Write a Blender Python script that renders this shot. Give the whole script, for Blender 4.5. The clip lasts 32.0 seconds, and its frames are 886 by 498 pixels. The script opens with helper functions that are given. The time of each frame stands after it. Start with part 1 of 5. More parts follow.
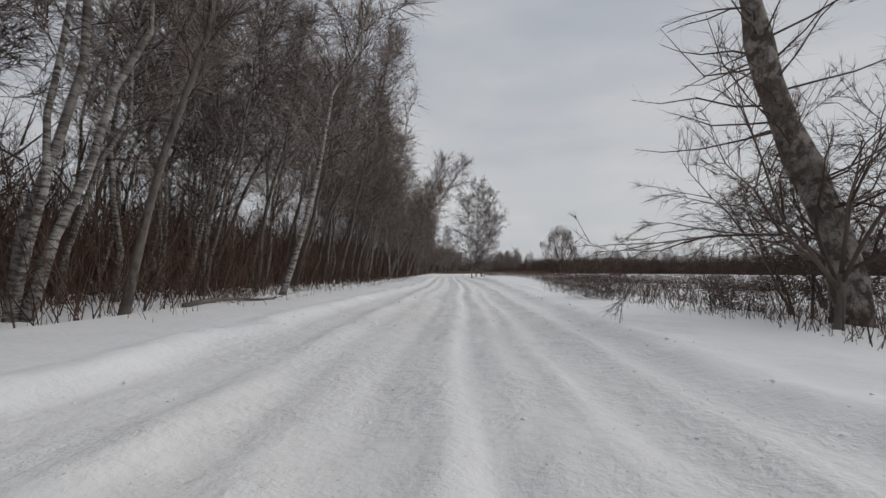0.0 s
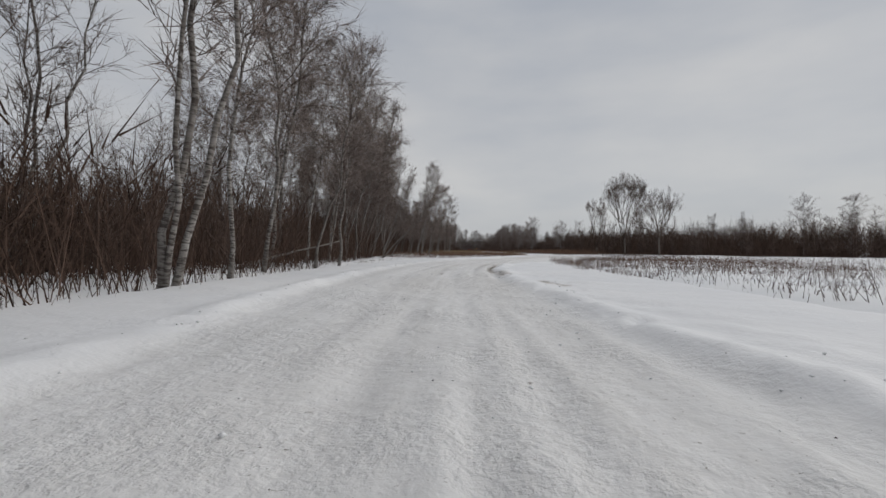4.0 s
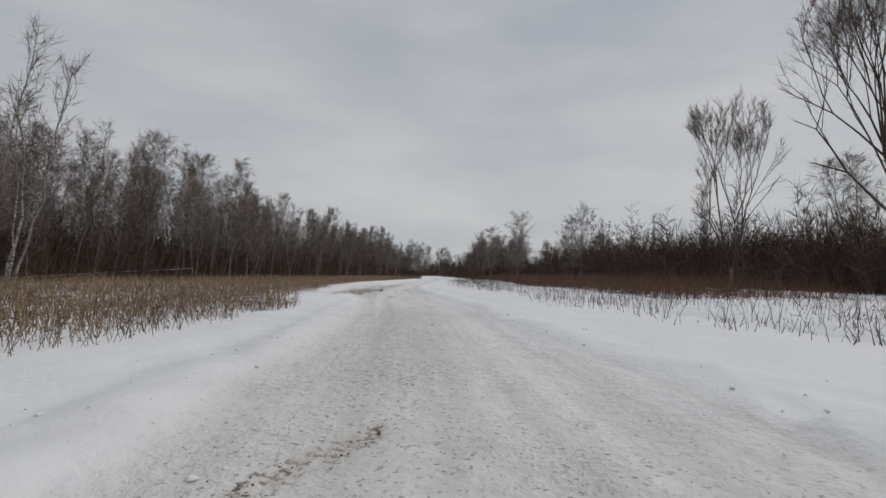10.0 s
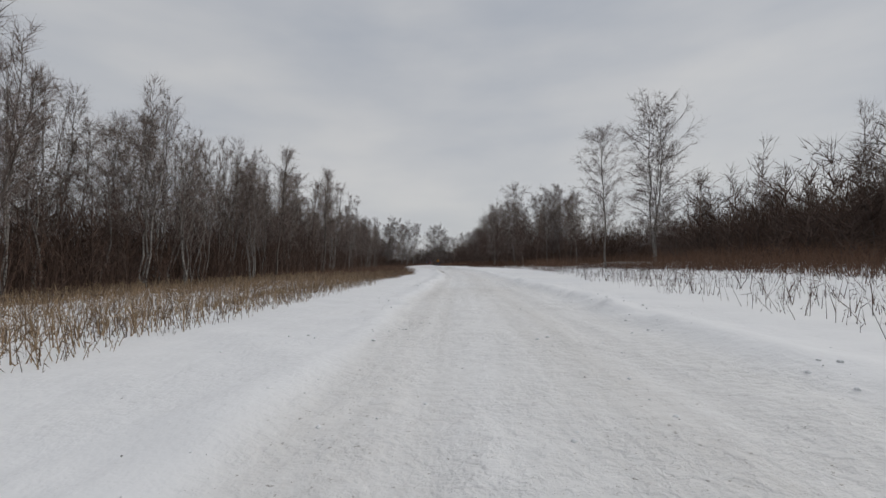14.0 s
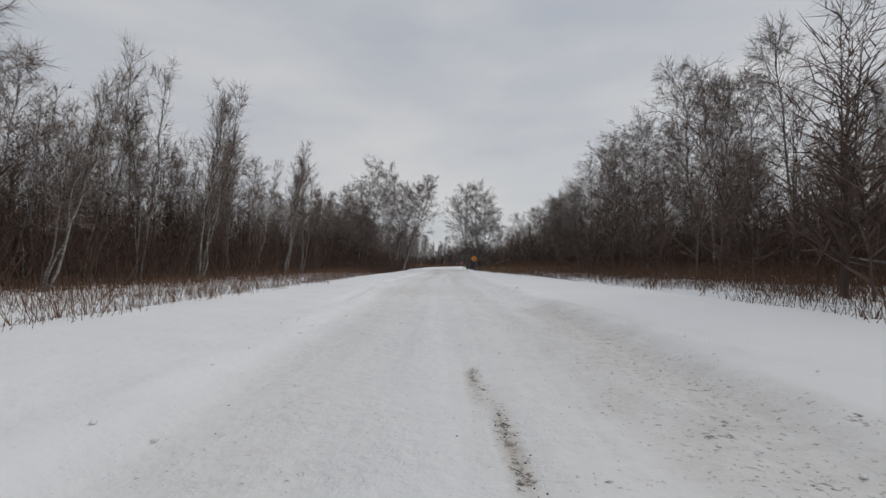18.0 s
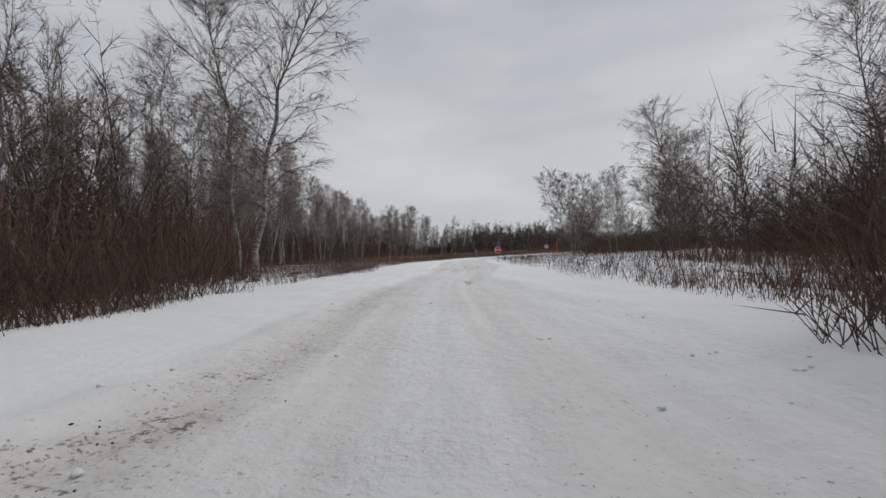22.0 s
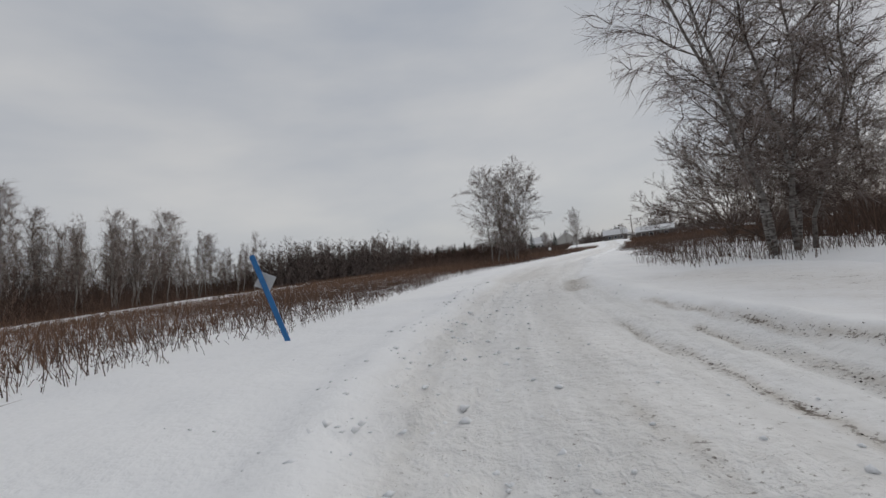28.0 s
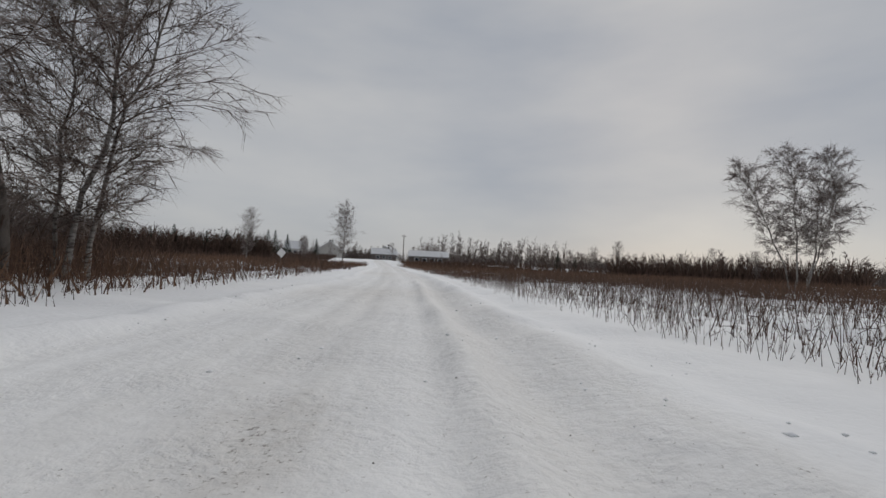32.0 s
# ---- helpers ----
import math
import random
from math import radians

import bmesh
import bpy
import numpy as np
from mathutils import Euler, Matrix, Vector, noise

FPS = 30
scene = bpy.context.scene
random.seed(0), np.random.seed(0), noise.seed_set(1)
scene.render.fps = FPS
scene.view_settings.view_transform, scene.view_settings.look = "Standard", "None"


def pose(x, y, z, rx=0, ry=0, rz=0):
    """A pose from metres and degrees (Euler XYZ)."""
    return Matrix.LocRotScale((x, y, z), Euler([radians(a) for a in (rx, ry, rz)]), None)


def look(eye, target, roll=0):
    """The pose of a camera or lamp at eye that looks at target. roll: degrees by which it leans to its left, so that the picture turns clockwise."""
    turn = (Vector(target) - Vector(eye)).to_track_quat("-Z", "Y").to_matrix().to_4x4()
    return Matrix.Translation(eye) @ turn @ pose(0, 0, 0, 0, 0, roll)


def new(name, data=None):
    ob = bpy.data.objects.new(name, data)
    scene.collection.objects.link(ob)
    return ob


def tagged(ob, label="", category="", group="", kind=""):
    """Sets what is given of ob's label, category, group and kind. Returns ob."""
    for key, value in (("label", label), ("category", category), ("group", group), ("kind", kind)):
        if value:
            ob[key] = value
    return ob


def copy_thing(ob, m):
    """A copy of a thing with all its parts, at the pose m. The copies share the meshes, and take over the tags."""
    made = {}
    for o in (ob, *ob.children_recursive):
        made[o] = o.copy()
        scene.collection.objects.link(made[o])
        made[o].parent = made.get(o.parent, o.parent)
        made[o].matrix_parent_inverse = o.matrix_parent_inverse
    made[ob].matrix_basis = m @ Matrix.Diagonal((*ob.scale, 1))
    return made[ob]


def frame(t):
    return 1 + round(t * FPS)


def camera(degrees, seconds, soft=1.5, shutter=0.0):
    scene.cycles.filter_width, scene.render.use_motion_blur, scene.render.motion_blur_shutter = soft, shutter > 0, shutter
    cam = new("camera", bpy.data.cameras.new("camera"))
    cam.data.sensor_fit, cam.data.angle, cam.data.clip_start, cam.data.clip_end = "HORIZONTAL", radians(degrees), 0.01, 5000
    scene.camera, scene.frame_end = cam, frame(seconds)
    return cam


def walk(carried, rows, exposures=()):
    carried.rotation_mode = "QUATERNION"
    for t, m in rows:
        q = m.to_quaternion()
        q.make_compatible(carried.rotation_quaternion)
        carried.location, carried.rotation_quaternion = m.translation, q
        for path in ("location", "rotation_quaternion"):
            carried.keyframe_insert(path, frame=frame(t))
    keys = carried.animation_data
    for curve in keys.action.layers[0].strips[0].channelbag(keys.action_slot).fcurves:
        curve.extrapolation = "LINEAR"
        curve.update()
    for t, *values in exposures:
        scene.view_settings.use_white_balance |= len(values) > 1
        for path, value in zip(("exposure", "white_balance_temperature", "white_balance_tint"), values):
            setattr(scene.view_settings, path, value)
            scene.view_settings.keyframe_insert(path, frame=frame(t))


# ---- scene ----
cam = camera(89.8, 32.0)
PATH = [
    (0, (1.769, 4.842, 0.747), (1.735, 6.839, 0.845), 0.2),
    (0.5, (1.897, 12.19, 0.747), (1.873, 14.188, 0.833), 0.9),
    (1, (2.062, 19.608, 0.748), (2.03, 21.606, 0.835), -0.1),
    (1.5, (2.264, 26.953, 0.75), (2.232, 28.95, 0.846), -0.0),
    (2, (2.223, 33.876, 0.758), (2.179, 35.873, 0.847), 1.0),
    (2.5, (2.067, 40.839, 0.749), (1.989, 42.837, 0.796), 2.0),
    (4.5, (2.137, 68.731, 0.8), (2.195, 70.731, 0.801), 0.1),
    (5, (2.406, 75.093, 0.803), (2.527, 77.089, 0.809), 0.6),
    (5.5, (2.966, 81.567, 0.67), (3.191, 83.554, 0.672), 2.1),
    (6, (4.014, 87.965, 0.728), (4.389, 89.929, 0.726), 3.3),
    (6.5, (5.645, 93.974, 0.715), (6.237, 95.884, 0.726), 3.2),
    (7, (7.597, 99.52, 0.717), (8.433, 101.336, 0.757), 1.7),
    (7.5, (10.079, 104.606, 0.785), (11.013, 106.374, 0.808), -1.0),
    (8, (12.595, 109.418, 0.765), (13.511, 111.196, 0.773), -2.2),
    (8.5, (14.775, 113.887, 0.767), (15.575, 115.719, 0.77), -2.1),
    (9, (16.377, 118.191, 0.637), (16.955, 120.106, 0.627), -2.5),
    (9.5, (17.166, 122.421, 0.742), (17.437, 124.402, 0.789), -2.8),
    (10, (16.973, 126.823, 0.734), (16.996, 128.82, 0.849), 0.8),
    (10.5, (16.543, 131.354, 0.799), (16.356, 133.344, 0.864), 2.1),
    (11, (16.191, 136.02, 0.729), (15.981, 138.008, 0.78), 0.5),
    (11.5, (15.431, 140.882, 0.767), (15.297, 142.877, 0.831), 0.8),
    (12, (14.979, 145.823, 0.818), (14.927, 147.821, 0.877), 0.4),
    (12.5, (14.6, 151.274, 0.793), (14.576, 153.273, 0.846), 0.0),
    (13, (14.496, 156.775, 0.835), (14.5, 158.774, 0.89), -0.1),
    (13.5, (14.426, 162.7, 0.765), (14.494, 164.698, 0.827), -1.8),
    (15.5, (16.52, 191.81, 0.745), (16.69, 193.802, 0.792), -1.1),
    (16, (16.849, 199.24, 0.743), (16.944, 201.237, 0.778), 1.2),
    (16.5, (16.947, 206.723, 0.743), (16.922, 208.722, 0.797), 1.9),
    (17, (17.1, 214.1, 0.754), (17.053, 216.099, 0.814), 1.0),
    (17.5, (17.207, 221.482, 0.747), (17.153, 223.48, 0.805), -0.3),
    (18, (17.117, 228.576, 0.758), (17.047, 230.574, 0.824), -0.6),
    (18.5, (16.775, 235.736, 0.752), (16.669, 237.732, 0.821), 0.4),
    (19, (16.374, 243.355, 0.762), (16.284, 245.352, 0.825), 2.1),
    (19.5, (16.048, 250.502, 0.742), (16.006, 252.501, 0.795), 2.1),
    (20, (16.204, 257.359, 0.695), (16.185, 259.358, 0.748), -0.5),
    (20.5, (16.444, 263.707, 0.77), (16.43, 265.706, 0.807), -1.6),
    (21, (16.318, 269.823, 0.739), (16.307, 271.823, 0.777), -1.8),
    (21.5, (16.073, 275.749, 0.693), (16.029, 277.748, 0.739), -1.9),
    (22, (15.782, 281.31, 0.759), (15.673, 283.307, 0.778), -2.5),
    (22.5, (15.417, 286.373, 0.733), (15.266, 288.367, 0.738), -2.8),
    (23, (15.038, 290.913, 0.784), (14.914, 292.909, 0.775), -2.7),
    (23.5, (15.053, 294.903, 0.75), (15.038, 296.903, 0.739), -1.8),
    (24, (15.353, 298.482, 0.754), (15.482, 300.478, 0.732), 0.1),
    (24.5, (15.399, 302.206, 0.693), (15.399, 304.206, 0.692), 0.3),
    (26.5, (14.452, 317.21, 0.779), (14.361, 319.207, 0.835), -7.0),
    (27, (14.936, 321.111, 0.779), (15.21, 323.091, 0.836), -6.6),
    (27.5, (15.681, 324.825, 0.805), (16.17, 326.763, 0.867), -6.9),
    (28, (17.045, 328.382, 0.797), (17.724, 330.262, 0.864), -7.2),
    (28.5, (18.54, 331.613, 0.604), (19.36, 333.436, 0.683), -7.7),
    (29, (20.469, 335.238, 0.729), (21.43, 336.99, 0.792), -7.1),
    (29.5, (22.789, 338.892, 0.757), (23.883, 340.565, 0.819), -5.4),
    (30, (25.47, 342.451, 0.759), (26.666, 344.051, 0.836), -2.6),
    (30.5, (28.438, 346.042, 0.768), (29.682, 347.606, 0.849), -2.1),
    (31, (31.341, 349.779, 0.813), (32.612, 351.321, 0.894), -1.1),
    (31.5, (34.183, 353.233, 0.751), (35.562, 354.68, 0.828), 0.6),
    (32, (37.352, 356.474, 0.732), (38.874, 357.77, 0.807), 2.7),
]
walk(cam, [(t, look(eye, target, roll)) for t, eye, target, roll in PATH],
     exposures=[(0, 0.0), (2.5, -0.05), (5, -0.08), (6.5, -0.1), (8, -0.25), (9, -0.15), (12, -0.08), (17, 0.02), (20, 0.08), (22, 0.06), (24, -0.1), (27, -0.12), (28, -0.1), (29, -0.12), (32, -0.25)])

# ---- world and light ----
world = bpy.data.worlds.new("winter_sky")
scene.world = world
world.use_nodes = True
wn, wl = world.node_tree.nodes, world.node_tree.links
wn.clear()
w_out = wn.new("ShaderNodeOutputWorld")
w_bg = wn.new("ShaderNodeBackground")
w_sky = wn.new("ShaderNodeTexSky")
w_sky.sky_type = "NISHITA"
w_sky.sun_disc = False
w_sky.sun_elevation = radians(22)
w_sky.sun_rotation = radians(75)
w_co = wn.new("ShaderNodeTexCoord")
w_map = wn.new("ShaderNodeMapping")
w_map.inputs["Scale"].default_value = (1.0, 1.0, 3.2)
w_noise = wn.new("ShaderNodeTexNoise")
w_noise.inputs["Scale"].default_value = 1.6
w_noise.inputs["Detail"].default_value = 5.0
w_noise.inputs["Roughness"].default_value = 0.5
w_ramp = wn.new("ShaderNodeValToRGB")
w_ramp.color_ramp.elements[0].position = 0.30
w_ramp.color_ramp.elements[0].color = (0.388, 0.420, 0.476, 1)
w_ramp.color_ramp.elements[1].position = 0.72
w_ramp.color_ramp.elements[1].color = (0.598, 0.598, 0.601, 1)
w_scale = wn.new("ShaderNodeMix")
w_scale.data_type = "RGBA"
w_scale.blend_type = "MULTIPLY"
w_scale.inputs["Factor"].default_value = 1.0
w_scale.inputs["B"].default_value = (0.10, 0.10, 0.10, 1)
w_mix = wn.new("ShaderNodeMix")
w_mix.data_type = "RGBA"
w_mix.inputs["Factor"].default_value = 0.93
wl.new(w_co.outputs["Generated"], w_map.inputs["Vector"])
wl.new(w_map.outputs["Vector"], w_noise.inputs["Vector"])
wl.new(w_noise.outputs["Fac"], w_ramp.inputs["Fac"])
wl.new(w_sky.outputs["Color"], w_scale.inputs["A"])
wl.new(w_scale.outputs["Result"], w_mix.inputs["A"])
wl.new(w_ramp.outputs["Color"], w_mix.inputs["B"])
wl.new(w_mix.outputs["Result"], w_bg.inputs["Color"])
wl.new(w_bg.outputs["Background"], w_out.inputs["Surface"])
w_bg.inputs["Strength"].default_value = 1.0
sun_data = bpy.data.lights.new("sun", "SUN")
sun_data.energy = 1.15
sun_data.angle = radians(60)
sun_data.color = (1.0, 0.95, 0.88)
sun = new("sun", sun_data)
sun.matrix_world = look((60, 40, 40), (0, 20, 0))
scene.view_settings.exposure = 0.0

# ---- materials ----


def material(name, rough=0.8, spec=0.3):
    m = bpy.data.materials.new(name)
    m.use_nodes = True
    b = m.node_tree.nodes["Principled BSDF"]
    b.inputs["Roughness"].default_value = rough
    b.inputs["Specular IOR Level"].default_value = spec
    return m, m.node_tree.nodes, m.node_tree.links, b


def noise_node(n, l, scale, detail=4.0, rough=0.55, coord=None, stretch=None):
    t = n.new("ShaderNodeTexNoise")
    t.inputs["Scale"].default_value = scale
    t.inputs["Detail"].default_value = detail
    t.inputs["Roughness"].default_value = rough
    if coord is not None:
        if stretch:
            mp = n.new("ShaderNodeMapping")
            mp.inputs["Scale"].default_value = stretch
            l.new(coord, mp.inputs["Vector"])
            coord = mp.outputs["Vector"]
        l.new(coord, t.inputs["Vector"])
    return t.outputs["Fac"]


def ramp_node(n, l, fac, stops):
    r = n.new("ShaderNodeValToRGB")
    e = r.color_ramp.elements
    while len(e) < len(stops):
        e.new(0.5)
    for k, (p, c) in enumerate(stops):
        e[k].position = p
        e[k].color = (*c, 1) if len(c) == 3 else c
    l.new(fac, r.inputs["Fac"])
    return r.outputs["Color"]


def mix_node(n, l, fac, a, b, mode="MIX"):
    x = n.new("ShaderNodeMix")
    x.data_type = "RGBA"
    x.blend_type = mode
    for key, v in (("Factor", fac), ("A", a), ("B", b)):
        if isinstance(v, (int, float)):
            x.inputs[key].default_value = v
        elif isinstance(v, tuple):
            x.inputs[key].default_value = (*v, 1)
        else:
            l.new(v, x.inputs[key])
    return x.outputs["Result"]


def math_node(n, l, op, a, b=0.0, clamp=False):
    x = n.new("ShaderNodeMath")
    x.operation = op
    x.use_clamp = clamp
    for k, v in enumerate((a, b)):
        if isinstance(v, (int, float)):
            x.inputs[k].default_value = v
        else:
            l.new(v, x.inputs[k])
    return x.outputs[0]


def bump_node(n, l, b, height, strength, distance):
    x = n.new("ShaderNodeBump")
    x.inputs["Strength"].default_value = strength
    x.inputs["Distance"].default_value = distance
    l.new(height, x.inputs["Height"])
    l.new(x.outputs["Normal"], b.inputs["Normal"])


def place_of(n):
    return n.new("ShaderNodeTexCoord").outputs["Object"]


def make_snow():
    m, n, l, b = material("snow", 0.75, 0.25)
    co = place_of(n)
    big = noise_node(n, l, 0.35, 4, 0.6, co)
    fine = noise_node(n, l, 9.0, 5, 0.65, co)
    c1 = ramp_node(n, l, big, [(0.3, (0.80, 0.815, 0.84)), (0.7, (0.88, 0.885, 0.89))])
    c2 = mix_node(n, l, ramp_node(n, l, fine, [(0.66, (0, 0, 0)), (0.80, (0.35, 0.35, 0.35))]), c1, (0.45, 0.41, 0.37))
    l.new(c2, b.inputs["Base Color"])
    h = math_node(n, l, "ADD", big, math_node(n, l, "MULTIPLY", fine, 0.35))
    bump_node(n, l, b, h, 0.5, 0.09)
    return m


def make_trail_snow():
    """Snow of the trail: the attribute packed tells driven snow from fresh, dirt tells how much soil is worn through."""
    m, n, l, b = material("packed_snow", 0.7, 0.3)
    co = place_of(n)
    uv = n.new("ShaderNodeUVMap")
    uv.uv_map = "trail"
    uvo = uv.outputs["UV"]
    att = {}
    for key in ("dirt", "packed"):
        node = n.new("ShaderNodeAttribute")
        node.attribute_name = key
        att[key] = node.outputs["Fac"]
    dirt, packed = att["dirt"], att["packed"]
    streak = noise_node(n, l, 1.0, 5, 0.62, uvo, (3.4, 0.09, 1.0))
    blotch = noise_node(n, l, 0.22, 5, 0.6, co)
    grit = noise_node(n, l, 30.0, 3, 0.7, co)
    crumbs = noise_node(n, l, 8.0, 6, 0.68, co)
    chop = noise_node(n, l, 13.0, 4, 0.6, co)
    fresh = ramp_node(n, l, blotch, [(0.3, (0.82, 0.83, 0.85)), (0.7, (0.89, 0.893, 0.897))])
    worn = ramp_node(n, l, streak, [(0.34, (0.70, 0.692, 0.675)), (0.50, (0.80, 0.795, 0.785)), (0.64, (0.88, 0.877, 0.87))])
    driven = mix_node(n, l, 0.72, fresh, worn)
    # shade in the hollows between snow lumps, painted into the colour
    hollow_shade = ramp_node(n, l, chop, [(0.36, (0.56, 0.545, 0.52)), (0.52, (1, 1, 1))])
    driven = mix_node(n, l, 0.14, driven, hollow_shade, "MULTIPLY")
    base = mix_node(n, l, packed, fresh, driven)
    grey = math_node(n, l, "MULTIPLY", dirt, crumbs)
    base = mix_node(n, l, math_node(n, l, "MULTIPLY", grey, 0.85, True), base, (0.42, 0.365, 0.30))
    specks = math_node(n, l, "ADD", grit, math_node(n, l, "MULTIPLY", dirt, 0.13))
    specks = math_node(n, l, "ADD", specks, math_node(n, l, "MULTIPLY", packed, 0.055))
    sp = ramp_node(n, l, specks, [(0.70, (0, 0, 0)), (0.80, (0.75, 0.75, 0.75))])
    base = mix_node(n, l, sp, base, (0.20, 0.175, 0.15))
    shreds = noise_node(n, l, 3.2, 6, 0.72, co)
    rough = math_node(n, l, "MULTIPLY", math_node(n, l, "SUBTRACT", shreds, 0.5), 2.6)
    rough = math_node(n, l, "ADD", rough, math_node(n, l, "MULTIPLY", math_node(n, l, "SUBTRACT", grit, 0.5), 1.6))
    soil = math_node(n, l, "ADD", math_node(n, l, "MULTIPLY", dirt, 0.52), rough)
    base = mix_node(n, l, ramp_node(n, l, soil, [(0.66, (0, 0, 0)), (0.98, (0.9, 0.9, 0.9))]), base, (0.11, 0.085, 0.065))
    l.new(base, b.inputs["Base Color"])
    tread = noise_node(n, l, 1.0, 4, 0.65, uvo, (4.0, 13.0, 1.0))
    lumps_ = ramp_node(n, l, chop, [(0.38, (0, 0, 0)), (0.60, (1, 1, 1))])
    h = math_node(n, l, "ADD", math_node(n, l, "MULTIPLY", crumbs, 1.0), math_node(n, l, "MULTIPLY", grit, 0.22))
    h = math_node(n, l, "ADD", h, math_node(n, l, "MULTIPLY", tread, 0.55))
    h = math_node(n, l, "ADD", h, math_node(n, l, "MULTIPLY", lumps_, 0.55))
    patch = ramp_node(n, l, noise_node(n, l, 0.7, 4, 0.65, co), [(0.40, (0.25, 0.25, 0.25)), (0.62, (1, 1, 1))])
    h = math_node(n, l, "MULTIPLY", h, math_node(n, l, "MULTIPLY", patch, math_node(n, l, "ADD", math_node(n, l, "MULTIPLY", packed, 0.7), 0.3)))
    h = math_node(n, l, "ADD", h, math_node(n, l, "MULTIPLY", noise_node(n, l, 2.4, 5, 0.62, co), 0.9))
    bump_node(n, l, b, h, 0.75, 0.029)
    return m


def make_bark(name, light, dark, scale_z, cut):
    m, n, l, b = material(name, 0.85, 0.2)
    co = place_of(n)
    rnd = n.new("ShaderNodeObjectInfo").outputs["Random"]
    marks = noise_node(n, l, 3.0, 4, 0.65, co, (1.6, 1.6, scale_z))
    blot = noise_node(n, l, 1.3, 5, 0.7, co)
    grain = noise_node(n, l, 22.0, 3, 0.6, co, (1, 1, 0.4))
    c = ramp_node(n, l, marks, [(cut, dark), (cut + 0.12, light)])
    c = mix_node(n, l, math_node(n, l, "MULTIPLY", grain, 0.5), c, dark)
    c = mix_node(n, l, ramp_node(n, l, blot, [(0.42, (0, 0, 0)), (0.62, (0.7, 0.7, 0.7))]), c, (0.15, 0.13, 0.115))
    c = mix_node(n, l, math_node(n, l, "MULTIPLY", rnd, 0.5), c, (0.10, 0.085, 0.075))
    l.new(c, b.inputs["Base Color"])
    bump_node(n, l, b, math_node(n, l, "ADD", marks, grain), 0.6, 0.02)
    return m


def make_twig(name, low, high):
    m, n, l, b = material(name, 0.85, 0.15)
    rnd = n.new("ShaderNodeObjectInfo").outputs["Random"]
    isl = n.new("ShaderNodeNewGeometry").outputs["Random Per Island"]
    c = ramp_node(n, l, isl, [(0.0, low), (1.0, high)])
    c = mix_node(n, l, math_node(n, l, "MULTIPLY", rnd, 0.5), c, low)
    l.new(c, b.inputs["Base Color"])
    return m


def make_plain(name, colour, rough=0.6, vary=0.25, scale=6.0):
    m, n, l, b = material(name, rough, 0.4)
    f = noise_node(n, l, scale, 5, 0.6, place_of(n))
    d = tuple(v * (1 - vary) for v in colour)
    l.new(ramp_node(n, l, f, [(0.3, d), (0.7, colour)]), b.inputs["Base Color"])
    bump_node(n, l, b, f, 0.15, 0.01)
    return m


SNOW = make_snow()
TRAIL = make_trail_snow()
BIRCH = make_bark("birch_bark", (0.52, 0.50, 0.47), (0.07, 0.06, 0.055), 6.0, 0.42)
BARK = make_bark("grey_bark", (0.20, 0.175, 0.155), (0.07, 0.058, 0.05), 0.8, 0.40)
FLAKING = make_bark("flaking_bark", (0.46, 0.41, 0.37), (0.07, 0.055, 0.047), 1.4, 0.46)
LIMB = make_twig("limb_bark", (0.070, 0.050, 0.042), (0.14, 0.108, 0.092))
FROST = make_twig("frosted_twigs", (0.14, 0.108, 0.098), (0.36, 0.325, 0.31))
TWIG = make_twig("bare_twigs", (0.12, 0.090, 0.078), (0.35, 0.30, 0.275))
TWIG_DARK = make_twig("brown_twigs", (0.070, 0.048, 0.040), (0.185, 0.138, 0.116))
# distant twigs, lighter and greyer: the air's haze is put into their colour
HAZY_TWIG = make_twig("hazy_twigs", (0.095, 0.072, 0.064), (0.21, 0.175, 0.16))
BRUSH = make_twig("brush", (0.052, 0.034, 0.027), (0.17, 0.112, 0.086))
REED = make_twig("dry_reeds", (0.15, 0.10, 0.06), (0.42, 0.31, 0.20))
RUST = make_twig("rusty_weeds", (0.082, 0.046, 0.031), (0.24, 0.148, 0.10))
STUBBLE = make_twig("dry_stalks", (0.07, 0.052, 0.042), (0.22, 0.17, 0.13))
NEEDLE = make_twig("spruce_needles", (0.012, 0.022, 0.014), (0.035, 0.055, 0.035))

# ---- geometry helpers ----
rng = np.random.default_rng(7)


